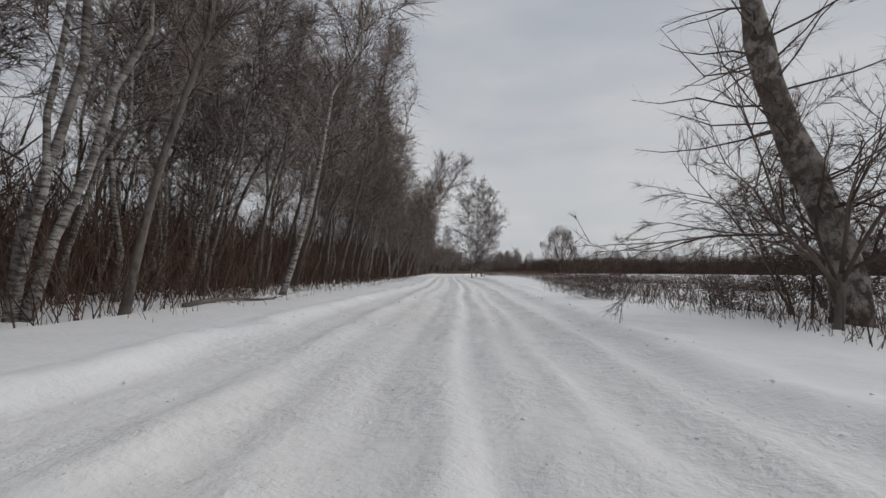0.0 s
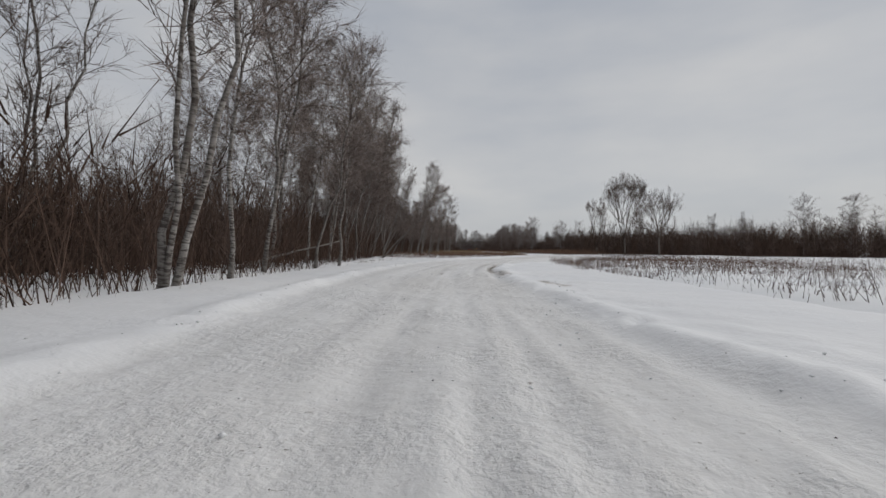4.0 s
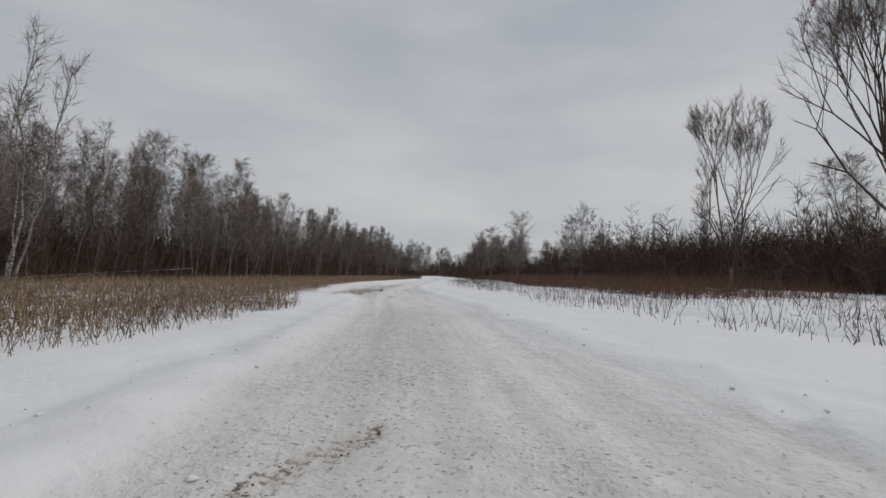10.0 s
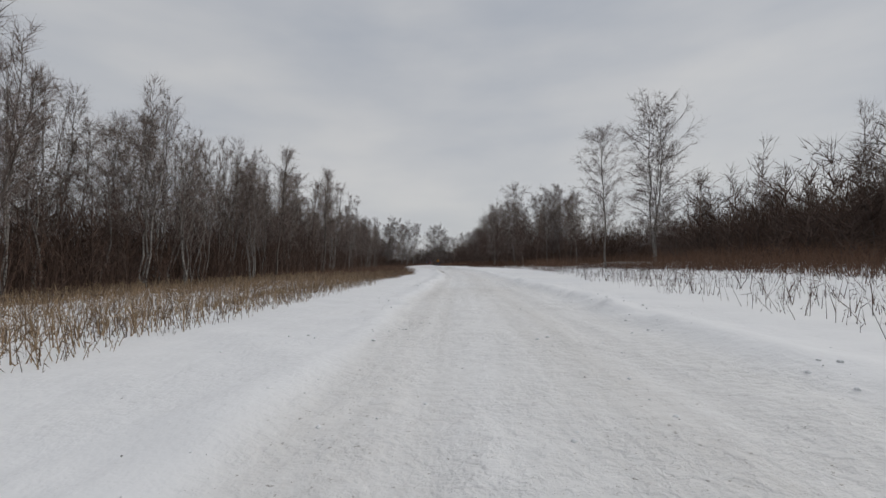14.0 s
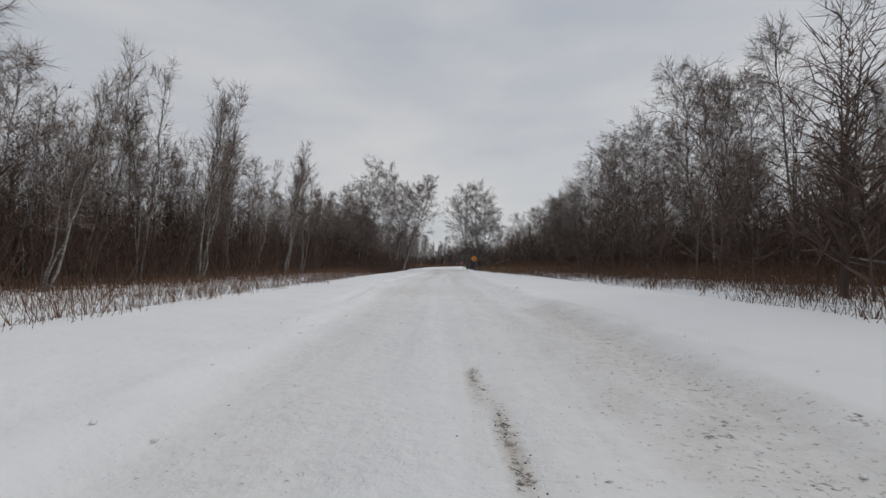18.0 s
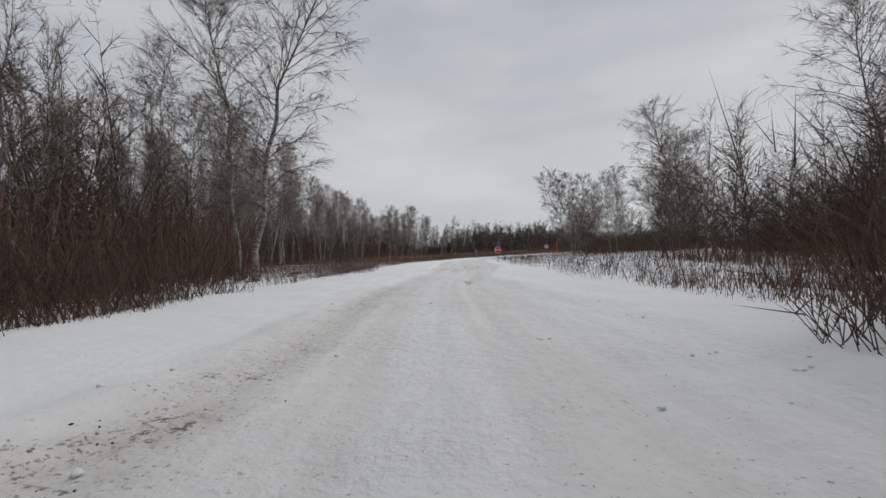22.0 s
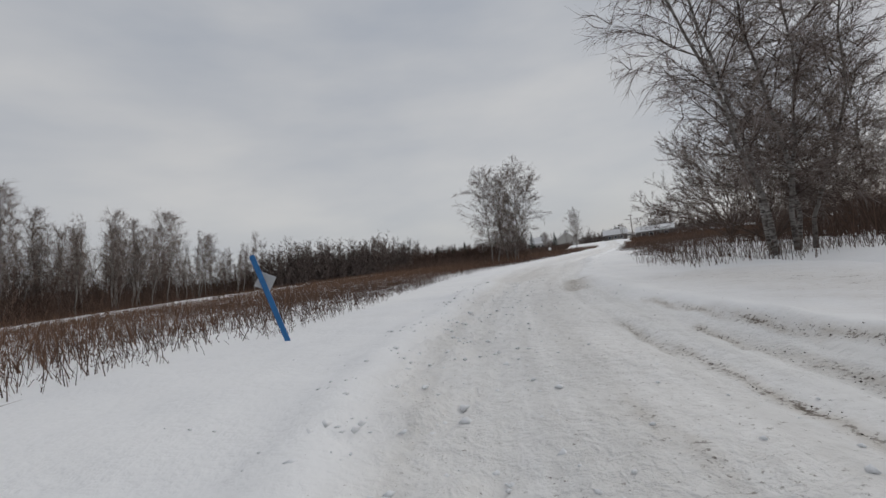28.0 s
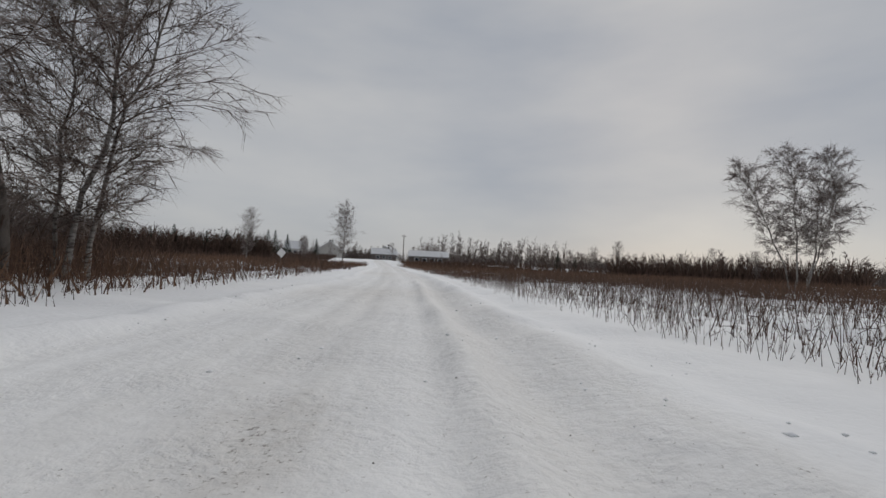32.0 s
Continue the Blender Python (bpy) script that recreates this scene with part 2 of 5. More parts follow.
class Geo:
    """Gathers triangles of one mesh."""

    def __init__(self):
        self.v, self.f, self.n = [], [], 0

    def put(self, v, f):
        v = np.asarray(v, float)
        self.v.append(v)
        self.f.append(np.asarray(f, int) + self.n)
        self.n += len(v)

    def tube(self, pts, radii, sides=6):
        pts = np.asarray(pts, float)
        k = len(pts)
        d = np.gradient(pts, axis=0)
        d /= np.linalg.norm(d, axis=1)[:, None] + 1e-9
        ref = np.where(np.abs(d[:, 2:3]) > 0.9, [[1.0, 0, 0]], [[0, 0, 1.0]])
        a = np.cross(d, ref)
        a /= np.linalg.norm(a, axis=1)[:, None] + 1e-9
        b = np.cross(d, a)
        w = np.arange(sides) * 2 * np.pi / sides
        ring = pts[:, None] + (a[:, None] * np.cos(w)[None, :, None] + b[:, None] * np.sin(w)[None, :, None]) * np.asarray(radii)[:, None, None]
        v = ring.reshape(-1, 3)
        f = []
        for i in range(k - 1):
            for j in range(sides):
                p, q = i * sides + j, i * sides + (j + 1) % sides
                f += [(p, p + sides, q), (q, p + sides, q + sides)]
        for j in range(1, sides - 1):
            f += [(0, j, j + 1), ((k - 1) * sides, (k - 1) * sides + j + 1, (k - 1) * sides + j)]
        self.put(v, f)

    def spikes(self, base, tip, radius):
        """Thin three-sided cones from base to tip."""
        base, tip = np.asarray(base, float), np.asarray(tip, float)
        m = len(base)
        if not m:
            return
        d = tip - base
        d /= np.linalg.norm(d, axis=1)[:, None] + 1e-9
        ref = np.where(np.abs(d[:, 2:3]) > 0.9, [[1.0, 0, 0]], [[0, 0, 1.0]])
        a = np.cross(d, ref)
        a /= np.linalg.norm(a, axis=1)[:, None] + 1e-9
        b = np.cross(d, a)
        r = np.broadcast_to(np.asarray(radius, float), (m,))[:, None]
        v = np.stack([base + a * r, base - a * r * 0.5 + b * r * 0.87, base - a * r * 0.5 - b * r * 0.87, tip], 1).reshape(-1, 3)
        o = np.arange(m)[:, None, None] * 4
        f = (o + np.array([[0, 1, 3], [1, 2, 3], [2, 0, 3]])[None]).reshape(-1, 3)
        self.put(v, f)

    def blades(self, base, tip, width):
        """Hair-thin twigs, one narrow triangle each, turned at random."""
        base, tip = np.asarray(base, float), np.asarray(tip, float)
        m = len(base)
        if not m:
            return
        a = unit(np.cross(tip - base, rng.normal(0, 1, (m, 3)))) * np.broadcast_to(np.asarray(width, float), (m,))[:, None]
        v = np.stack([base - a, base + a, tip], 1).reshape(-1, 3)
        self.put(v, np.arange(m * 3).reshape(-1, 3))

    def mesh(self, name, mat, smooth=False):
        me = bpy.data.meshes.new(name)
        v = np.concatenate(self.v).astype(np.float32)
        f = np.concatenate(self.f).astype(np.int32)
        me.vertices.add(len(v))
        me.vertices.foreach_set("co", v.ravel())
        me.loops.add(f.size)
        me.loops.foreach_set("vertex_index", f.ravel())
        me.polygons.add(len(f))
        me.polygons.foreach_set("loop_start", np.arange(len(f), dtype=np.int32) * 3)
        me.polygons.foreach_set("loop_total", np.full(len(f), 3, dtype=np.int32))
        if smooth:
            me.polygons.foreach_set("use_smooth", np.ones(len(f), dtype=bool))
        me.update(calc_edges=True)
        me.materials.append(mat)
        return me


def part(name, geo, mat, parent, label="", smooth=False):
    ob = new(name, geo.mesh(name, mat, smooth))
    ob.parent = parent
    if label:
        tagged(ob, label)
    return ob


def stuff(name, geo, mat, label, category):
    return tagged(new(name, geo.mesh(name, mat)), label, category, kind="stuff")


def unit(v):
    return v / (np.linalg.norm(v, axis=-1, keepdims=True) + 1e-9)


# ---- the trail's line ----
LINE = np.array([(x, y) for t, (x, y, z), target, roll in PATH])
LINE = np.concatenate([[(1.4, -60.0), (1.6, -25.0)], LINE, [(52.0, 371.0), (70.0, 391.0), (92.0, 415.0), (120.0, 448.0), (160.0, 497.0)]])


def smooth_line(p, step):
    s = np.r_[0, np.cumsum(np.hypot(*np.diff(p, axis=0).T))]
    k = np.arange(0, s[-1], step)
    q = np.stack([np.interp(k, s, p[:, 0]), np.interp(k, s, p[:, 1])], 1)
    w = int(4 / step)
    ker = np.hanning(2 * w + 3)[1:-1]
    ker /= ker.sum()
    pad = np.concatenate([np.repeat(q[:1], w, 0), q, np.repeat(q[-1:], w, 0)])
    return np.stack([np.convolve(pad[:, c], ker, "valid") for c in (0, 1)], 1)


STEP = 0.4
TRAIL_LINE = smooth_line(LINE, STEP)
TRAIL_DIR = unit(np.gradient(TRAIL_LINE, axis=0))
TRAIL_SIDE = np.stack([TRAIL_DIR[:, 1], -TRAIL_DIR[:, 0]], 1)
COARSE = TRAIL_LINE[::3]


def trail_distance(x, y):
    """Distance of points from the trail's line."""
    x, y = np.atleast_1d(x).astype(float), np.atleast_1d(y).astype(float)
    out = np.full(x.shape, 1e9)
    for k in range(0, len(COARSE), 64):
        c = COARSE[k:k + 64]
        out = np.minimum(out, np.min((x[..., None] - c[:, 0]) ** 2 + (y[..., None] - c[:, 1]) ** 2, axis=-1))
    return np.sqrt(out)


def across(x, y):
    """Metres to the right of the trail's line, and the nearest index on that line, for arrays of points."""
    x, y = np.atleast_1d(x).astype(float), np.atleast_1d(y).astype(float)
    near = np.concatenate([np.argmin((x[k:k + 4000, None] - COARSE[:, 0]) ** 2 + (y[k:k + 4000, None] - COARSE[:, 1]) ** 2, axis=1) for k in range(0, len(x), 4000)]) * 3
    return (x - TRAIL_LINE[near, 0]) * TRAIL_SIDE[near, 0] + (y - TRAIL_LINE[near, 1]) * TRAIL_SIDE[near, 1], near


def station(y):
    """The index on the trail's line at that y."""
    return int(np.argmin(np.abs(TRAIL_LINE[:, 1] - y)))


def beside(y0, y1, off):
    """A line along the trail from y0 to y1, off metres to its right."""
    k = np.linspace(station(y0), station(y1), max(3, int(abs(y1 - y0) / 6))).astype(int)
    return TRAIL_LINE[k] + TRAIL_SIDE[k] * off


def waves(x, y, size, seed):
    """Soft uneven height from crossing waves, between about -1 and 1."""
    r = np.random.default_rng(seed)
    out = 0
    for k in range(7):
        a, p = r.uniform(0, 6.28), r.uniform(0, 6.28)
        w = 6.28 / (size * r.uniform(0.5, 1.6))
        out = out + np.sin((x * np.cos(a) + y * np.sin(a)) * w + p)
    return out / 4.0


def land_rise(x, y):
    """The land lifts gently towards the houses."""
    q = np.clip((0.6 * np.asarray(x) + 0.8 * np.asarray(y) - 405) / 95, 0, 1)
    return 2.0 * q * q * (3 - 2 * q)


def ground_height(x, y, d=None):
    d = trail_distance(x, y) if d is None else d
    rise = np.clip((d - 5.0) / 1.5, 0, 1)
    rise = rise * rise * (3 - 2 * rise)
    far = np.clip((d - 10) / 30, 0, 1)
    return land_rise(x, y) - 0.35 + 0.40 * rise + 0.05 * rise * waves(x, y, 7.0, 3) + 0.03 * rise * waves(x, y, 2.6, 4) + 0.08 * far * waves(x, y, 30.0, 5)


# ---- ground ----
def build_ground():
    def axis(lo, hi, fine_lo, fine_hi, step):
        fine = list(np.arange(fine_lo, fine_hi, step))
        up, d, v = [], step, fine_hi
        while v < hi:
            up.append(v)
            d *= 1.25
            v += d
        dn, d, v = [], step, fine_lo - step
        while v > lo:
            dn.append(v)
            d *= 1.25
            v -= d
        return np.array([lo] + dn[::-1] + fine + up + [hi])
    xs = axis(-2500, 2500, -26, 62, 1.1)
    ys = axis(-2500, 3000, -20, 400, 1.1)
    X, Y = np.meshgrid(xs, ys)
    Z = np.concatenate([ground_height(X[k:k + 40], Y[k:k + 40]) for k in range(0, len(ys), 40)])
    v = np.stack([X, Y, Z], -1).reshape(-1, 3)
    i, j = np.meshgrid(np.arange(len(ys) - 1), np.arange(len(xs) - 1), indexing="ij")
    a = (i * len(xs) + j).ravel()
    g = Geo()
    g.put(v, np.concatenate([np.stack([a, a + 1, a + len(xs) + 1], 1), np.stack([a, a + len(xs) + 1, a + len(xs)], 1)]))
    return tagged(new("ground", g.mesh("ground", SNOW, True)), "snow-covered flat ground beside the packed trail", "ground", kind="structure")


ground = build_ground()

# soil and grit worn through the snow: x, y of both ends, half width, strength
STAINS = []


def stain(x0, y0, x1, y1, w, k=1.6):
    STAINS.append((x0, y0, x1, y1, w, k))


stain(4.56, 72.9, 4.74, 71.5, 0.10)
stain(4.69, 84.0, 4.2, 81.35, 0.13, 1.75)
stain(4.2, 81.35, 3.95, 78.9, 0.13, 1.55)
stain(3.95, 78.9, 4.1, 75.0, 0.15, 1.3)
stain(4.9, 85.4, 4.6, 83.0, 0.10, 1.5)
stain(2.08, 77.1, 2.1, 77.4, 0.06)
stain(13.3, 111.8, 13.5, 111.6, 0.05, 1.3)
stain(9.0, 104.0, 13.0, 112.0, 1.4, 0.62)
stain(13.0, 113.0, 16.5, 126.0, 1.5, 0.72)
stain(17.5, 112.0, 20.0, 126.0, 1.4, 0.7)
stain(15.25, 121.4, 15.26, 122.2, 0.06, 1.6)
stain(16.93, 121.1, 16.97, 121.15, 0.05, 2.2)
stain(16.26, 128.45, 16.67, 129.05, 0.09, 1.6)
stain(16.6, 129.0, 16.2, 136.0, 1.2, 0.62)
stain(15.4, 141.5, 15.45, 142.0, 0.08)
stain(13.7, 143.0, 13.75, 149.5, 0.62, 1.55)
stain(14.0, 149.0, 14.2, 159.0, 0.30, 1.2)
stain(13.3, 149.0, 13.5, 156.0, 0.5, 0.9)
stain(14.43, 147.0, 14.15, 149.6, 0.07, 2.3)
stain(15.55, 148.3, 15.55, 148.7, 0.06, 1.9)
stain(14.21, 158.5, 14.33, 160.3, 0.06, 1.9)
stain(14.33, 160.3, 14.6, 164.3, 0.05, 1.6)
stain(15.4, 158.5, 15.45, 158.9, 0.10, 1.4)
stain(16.0, 158.6, 16.1, 160.0, 0.15, 1.2)
stain(14.21, 164.3, 14.41, 166.4, 0.06, 1.5)
stain(16.16, 202.2, 16.42, 202.3, 0.10, 1.7)
stain(16.35, 203.75, 16.5, 207.4, 0.06, 1.5)
stain(15.17, 201.6, 15.25, 202.0, 0.10, 1.5)
stain(15.96, 200.95, 16.0, 201.2, 0.08, 1.5)
stain(16.56, 208.1, 16.43, 212.6, 0.06, 2.0)
stain(16.47, 217.55, 16.39, 218.8, 0.07, 1.7)
stain(16.15, 215.6, 16.18, 216.2, 0.08, 1.1)
stain(17.45, 217.8, 17.5, 219.3, 0.10, 1.3)
stain(17.19, 232.0, 17.39, 230.1, 0.04, 1.6)
stain(18.3, 226.0, 18.6, 236.0, 0.7, 0.7)
stain(15.18, 267.3, 15.12, 265.9, 0.10, 1.3)
stain(15.1, 262.0, 15.0, 276.0, 0.25, 0.85)
stain(14.37, 283.5, 14.0, 282.9, 0.30, 1.1)
stain(14.3, 281.0, 14.0, 292.0, 0.5, 0.8)
stain(15.68, 294.2, 15.84, 292.8, 0.08, 1.4)
stain(14.0, 300.0, 14.16, 302.4, 0.035, 1.15)
stain(13.8, 299.0, 14.0, 300.0, 0.035, 1.1)
stain(15.2, 300.4, 15.25, 301.7, 0.07, 1.2)
stain(15.5, 299.9, 15.55, 302.0, 0.09, 1.0)
stain(16.23, 304.6, 16.3, 305.2, 0.16, 1.3)
stain(14.69, 303.7, 14.77, 304.9, 0.12, 1.3)
stain(15.6, 305.1, 15.65, 305.8, 0.09, 1.4)
stain(14.89, 311.4, 14.95, 312.2, 0.10, 1.3)
stain(16.57, 322.6, 16.28, 320.2, 0.06, 1.3)
stain(16.85, 321.7, 16.66, 320.1, 0.06, 1.3)
stain(17.4, 320.6, 19.9, 329.4, 0.07, 1.15)
stain(16.8, 318.0, 19.5, 327.0, 0.9, 0.75)
stain(18.64, 330.4, 18.4, 329.5, 0.04, 1.05)
stain(20.17, 329.95, 21.4, 333.0, 0.05, 1.5)
stain(15.3, 258.8, 15.5, 260.5, 0.15, 0.9)
stain(16.49, 258.7, 16.37, 263.0, 0.10, 1.0)
stain(18.05, 323.6, 19.5, 328.65, 0.10, 1.0)
stain(19.0, 322.0, 24.0, 334.0, 1.2, 0.66)
for off, y0, y1 in ((1.25, 319, 333), (1.75, 320, 332), (2.3, 319, 330)):
    line = beside(y0, y1, off)
    for (x0, y0), (x1, y1) in zip(line[:-1], line[1:]):
        stain(x0, y0, x1, y1, 0.05, 1.25)
stain(22.4, 335.9, 23.8, 337.8, 0.30, 1.1)
stain(31.2, 346.6, 31.25, 347.1, 0.12, 1.7)
stain(24.0, 341.0, 30.0, 349.0, 0.9, 0.6)
stain(37.0, 357.0, 38.6, 358.6, 0.30, 0.7)
# the driven lane, at y: its left and right edge from the trail's line
LANE = np.array([(-60, -2.4, 1.7), (9, -2.4, 1.8), (38, -1.8, 2.4), (62, -2.2, 2.0), (78, -3.0, 1.2), (85, -3.2, 1.7), (91, -3.2, 4.2), (101, -2.4, 4.9), (111, -0.8, 4.9), (117, -1.3, 4.2), (122, -1.5, 1.9), (129, -1.0, 2.1), (139, -0.9, 1.8), (149, -1.5, 1.0), (160, -1.2, 1.7), (180, -1.0, 1.8), (202, -0.6, 1.9), (218, -0.9, 1.6), (247, -1.9, 1.9), (262, -2.2, 1.4), (276, -2.5, 1.8), (285, -1.3, 2.2), (295, -1.4, 1.2), (302, -1.3, 1.9), (318, -0.7, 2.4), (325, -0.3, 2.5), (332, -0.8, 2.0), (339, -0.6, 1.5), (347, -2.1, 1.8), (355, -2.5, 1.6), (370, -2.4, 1.2), (500, -2.2, 1.6)])
# grooves and ridges along the trail: y of both ends, metres right of the line at both, half width, height
FURROWS = [
    (-60, 60, -1.5, -1.4, 0.16, 0.05), (-60, 66, -0.15, 0.0, 0.10, 0.026), (-60, 66, 0.12, 0.15, 0.07, -0.035), (-60, 70, 0.4, 0.42, 0.10, 0.03), (-60, 70, -0.5, -0.5, 0.16, -0.03),
    (-60, 64, 0.9, 1.0, 0.2, -0.03), (-60, 70, 0.72, 0.78, 0.08, 0.018), (-60, 68, 1.35, 1.4, 0.12, 0.025), (-60, 68, -0.95, -0.9, 0.12, 0.018), (20, 66, 2.9, 2.7, 0.3, 0.08), (20, 66, 3.5, 3.4, 0.25, -0.06), (73, 86, 1.25, 1.45, 0.18, -0.06), (72, 88, 1.65, 1.8, 0.3, 0.04),
    (86, 100, 1.8, 1.3, 0.15, -0.04), (74, 95, -0.75, -0.6, 0.2, -0.035), (74, 95, 0.55, 0.6, 0.18, -0.03), (118, 130, 0.85, 0.6, 0.2, -0.05), (116, 128, 1.35, 1.2, 0.25, 0.05),
    (140, 150, -0.9, -0.75, 0.35, -0.06), (148, 166, -0.3, 0.1, 0.08, -0.05), (149, 168, 1.0, 1.2, 0.2, -0.03), (196, 222, -0.5, -0.75, 0.12, -0.05), (196, 225, 0.75, 0.6, 0.2, -0.025),
    (236, 268, -2.0, -2.2, 0.2, -0.065), (236, 268, -1.6, -1.75, 0.18, 0.022), (252, 275, -0.95, -1.2, 0.2, -0.035), (252, 275, 0.2, -0.1, 0.15, -0.025), (284, 301, 0.55, 0.75, 0.12, -0.045),
    (296, 306, -1.25, -1.35, 0.06, -0.03), (296, 312, -0.35, -0.3, 0.15, -0.03), (296, 312, 0.3, 0.35, 0.15, -0.03), (318, 334, 1.3, 1.2, 0.10, -0.03), (318, 334, 1.75, 1.7, 0.10, -0.03),
    (318, 334, 2.3, 2.2, 0.12, 0.05), (334, 341, -0.35, -0.2, 0.2, -0.03), (350, 372, 0.5, 0.4, 0.14, 0.07), (350, 372, 0.95, 0.8, 0.2, -0.06), (350, 372, 1.5, 1.3, 0.25, 0.07),
    (350, 372, 2.1, 1.9, 0.3, -0.04), (340, 372, -0.8, -0.7, 0.16, -0.03),
]


def lane_edges(y, s):
    wob = 0.08 * np.sin(s * 0.23) + 0.05 * np.sin(s * 0.9 + 1) + 0.03 * np.sin(s * 2.7)
    return np.interp(y, LANE[:, 0], LANE[:, 1]) + wob, np.interp(y, LANE[:, 0], LANE[:, 2]) - wob


def driven(u, s, y):
    """One inside the driven lane, zero in the fresh snow beside it."""
    lo, hi = lane_edges(y, s)
    return np.clip((u - lo) / 0.3 + 0.5, 0, 1) * np.clip((hi - u) / 0.3 + 0.5, 0, 1)


def trail_height(x, y, u, s):
    """Height of the snow at u metres right of the trail's line, s metres along it."""
    lo, hi = lane_edges(y, s)
    inside = driven(u, s, y)
    z = 0.035 - 0.06 * inside
    c = (lo + hi) / 2
    for off in (-0.72, 0.72):
        z = z - 0.020 * inside * np.exp(-((u - c - off) / 0.2) ** 2)
    for edge, side in ((lo, -1), (hi, 1)):
        lip = 0.035 + 0.025 * np.sin(s * 0.21 + side) + 0.015 * np.sin(s * 1.7 + side * 2)
        away = (u - edge) * side
        z = z + lip * np.exp(-((away - 0.28) / 0.24) ** 2) + 0.02 * np.exp(-((away - 1.2) / 0.35) ** 2) * np.sin(s * 0.11 + side) ** 2
        z = z + 0.05 * np.exp(-((away - 0.25) / 0.45) ** 2) * waves(x, y, 0.5, 13) * waves(x, y, 1.9, 14)
    z = z + (1 - inside) * (0.022 * waves(x, y, 1.3, 18) * waves(x, y, 4.1, 19) + 0.008 * waves(x, y, 0.45, 20))
    for y0, y1, u0, u1, w, h in FURROWS:
        f = np.clip((y - y0) / (y1 - y0), 0, 1)
        fade = np.clip((y - y0) / 2.5, 0, 1) * np.clip((y1 - y) / 2.5, 0, 1)
        z = z + h * fade * (1 + 0.35 * np.sin(s * 2.1 + u0 * 5)) * np.exp(-((u - u0 - (u1 - u0) * f - 0.04 * np.sin(s * 0.7 + u0)) / w) ** 2)
    lumpy = np.exp(-((u + 0.45) / 0.5) ** 2) * np.clip((y - 314) / 4, 0, 1) * np.clip((341 - y) / 4, 0, 1)
    churned = np.clip((y - 84) / 8, 0, 1) * np.clip((124 - y) / 6, 0, 1) * inside + np.clip((y - 316) / 6, 0, 1) * np.clip((345 - y) / 6, 0, 1) * inside * 0.7
    z = z + (0.07 * lumpy + 0.02 * churned) * waves(x, y, 0.38, 15) * (0.6 + 0.6 * waves(x, y, 1.1, 16))
    return z + 0.014 * waves(x, y, 2.2, 11) + 0.009 * waves(x, y, 0.8, 12) + land_rise(x, y)


def build_trail():
    us = np.concatenate([-np.arange(6.4, 3.3, -0.22), np.arange(-3.2, 3.21, 0.08), np.arange(3.3, 6.41, 0.22)])
    end = len(TRAIL_LINE) * STEP - STEP
    s0, s1 = station(0) * STEP, station(385) * STEP
    s = np.concatenate([np.arange(0, s0, 0.8), np.arange(s0, s1, 0.2), np.arange(s1, end, 0.8)])
    n, m = len(s), len(us)
    ks = np.arange(len(TRAIL_LINE)) * STEP
    line, side = [np.stack([np.interp(s, ks, a[:, c]) for c in (0, 1)], 1) for a in (TRAIL_LINE, TRAIL_SIDE)]
    xy = line[:, None] + side[:, None] * us[None, :, None]
    S, U = np.meshgrid(s, us, indexing="ij")
    X, Y = xy[..., 0], xy[..., 1]
    YC = np.repeat(line[:, 1:], m, 1)
    r = np.random.default_rng(9)
    Z = trail_height(X, YC, U, S)
    packed = driven(U, S, YC)
    Z = Z + r.normal(0, 0.005, X.shape) * (0.3 + 0.7 * packed)
    Z = Z - 0.30 * np.clip((np.abs(U) - 5.3) / 1.1, 0, 1) ** 1.5
    dirt = (0.30 * np.exp(-((np.abs(U) - 0.8) / 0.6) ** 2) + 0.25 * np.clip(waves(X, Y, 9.0, 21), 0, 1)) * packed
    dirt = dirt * np.interp(Y, [55, 85], [0.35, 1.0])
    for x0, y0, x1, y1, w, k in STAINS:
        dx, dy = x1 - x0, y1 - y0
        t = np.clip(((X - x0) * dx + (Y - y0) * dy) / (dx * dx + dy * dy), 0, 1)
        away = np.hypot(X - x0 - t * dx, Y - y0 - t * dy) + 0.25 * w * waves(X, Y, 0.6, 17)
        dirt = np.maximum(dirt, k * np.exp(-(away / w) ** 2))
        if k > 1.2 and w < 0.2:
            Z = Z - 0.02 * np.exp(-(away / (w + 0.04)) ** 2)
    g = Geo()
    i, j = np.meshgrid(np.arange(n - 1), np.arange(m - 1), indexing="ij")
    a = (i * m + j).ravel()
    f = np.concatenate([np.stack([a, a + 1, a + m + 1], 1), np.stack([a, a + m + 1, a + m], 1)])
    g.put(np.stack([X, Y, Z], -1).reshape(-1, 3), f)
    me = g.mesh("trail", TRAIL, True)
    uv = me.uv_layers.new(name="trail")
    flat = f.ravel()
    uv.data.foreach_set("uv", np.stack([U.ravel()[flat], S.ravel()[flat]], 1).astype(np.float32).ravel())
    packed = packed * np.interp(YC, [55, 85, 150, 170, 240, 280, 310, 340, 350], [0.55, 1.0, 1.0, 0.7, 0.5, 0.6, 1.0, 1.0, 0.6])
    for key, value in (("dirt", np.clip(dirt, 0, 2.5)), ("packed", packed)):
        att = me.attributes.new(key, "FLOAT", "POINT")
        att.data.foreach_set("value", value.astype(np.float32).ravel())
    return tagged(new("trail", me), "packed snow trail with tyre ruts, furrows and low banks", "snow trail", kind="structure")


trail = build_trail()


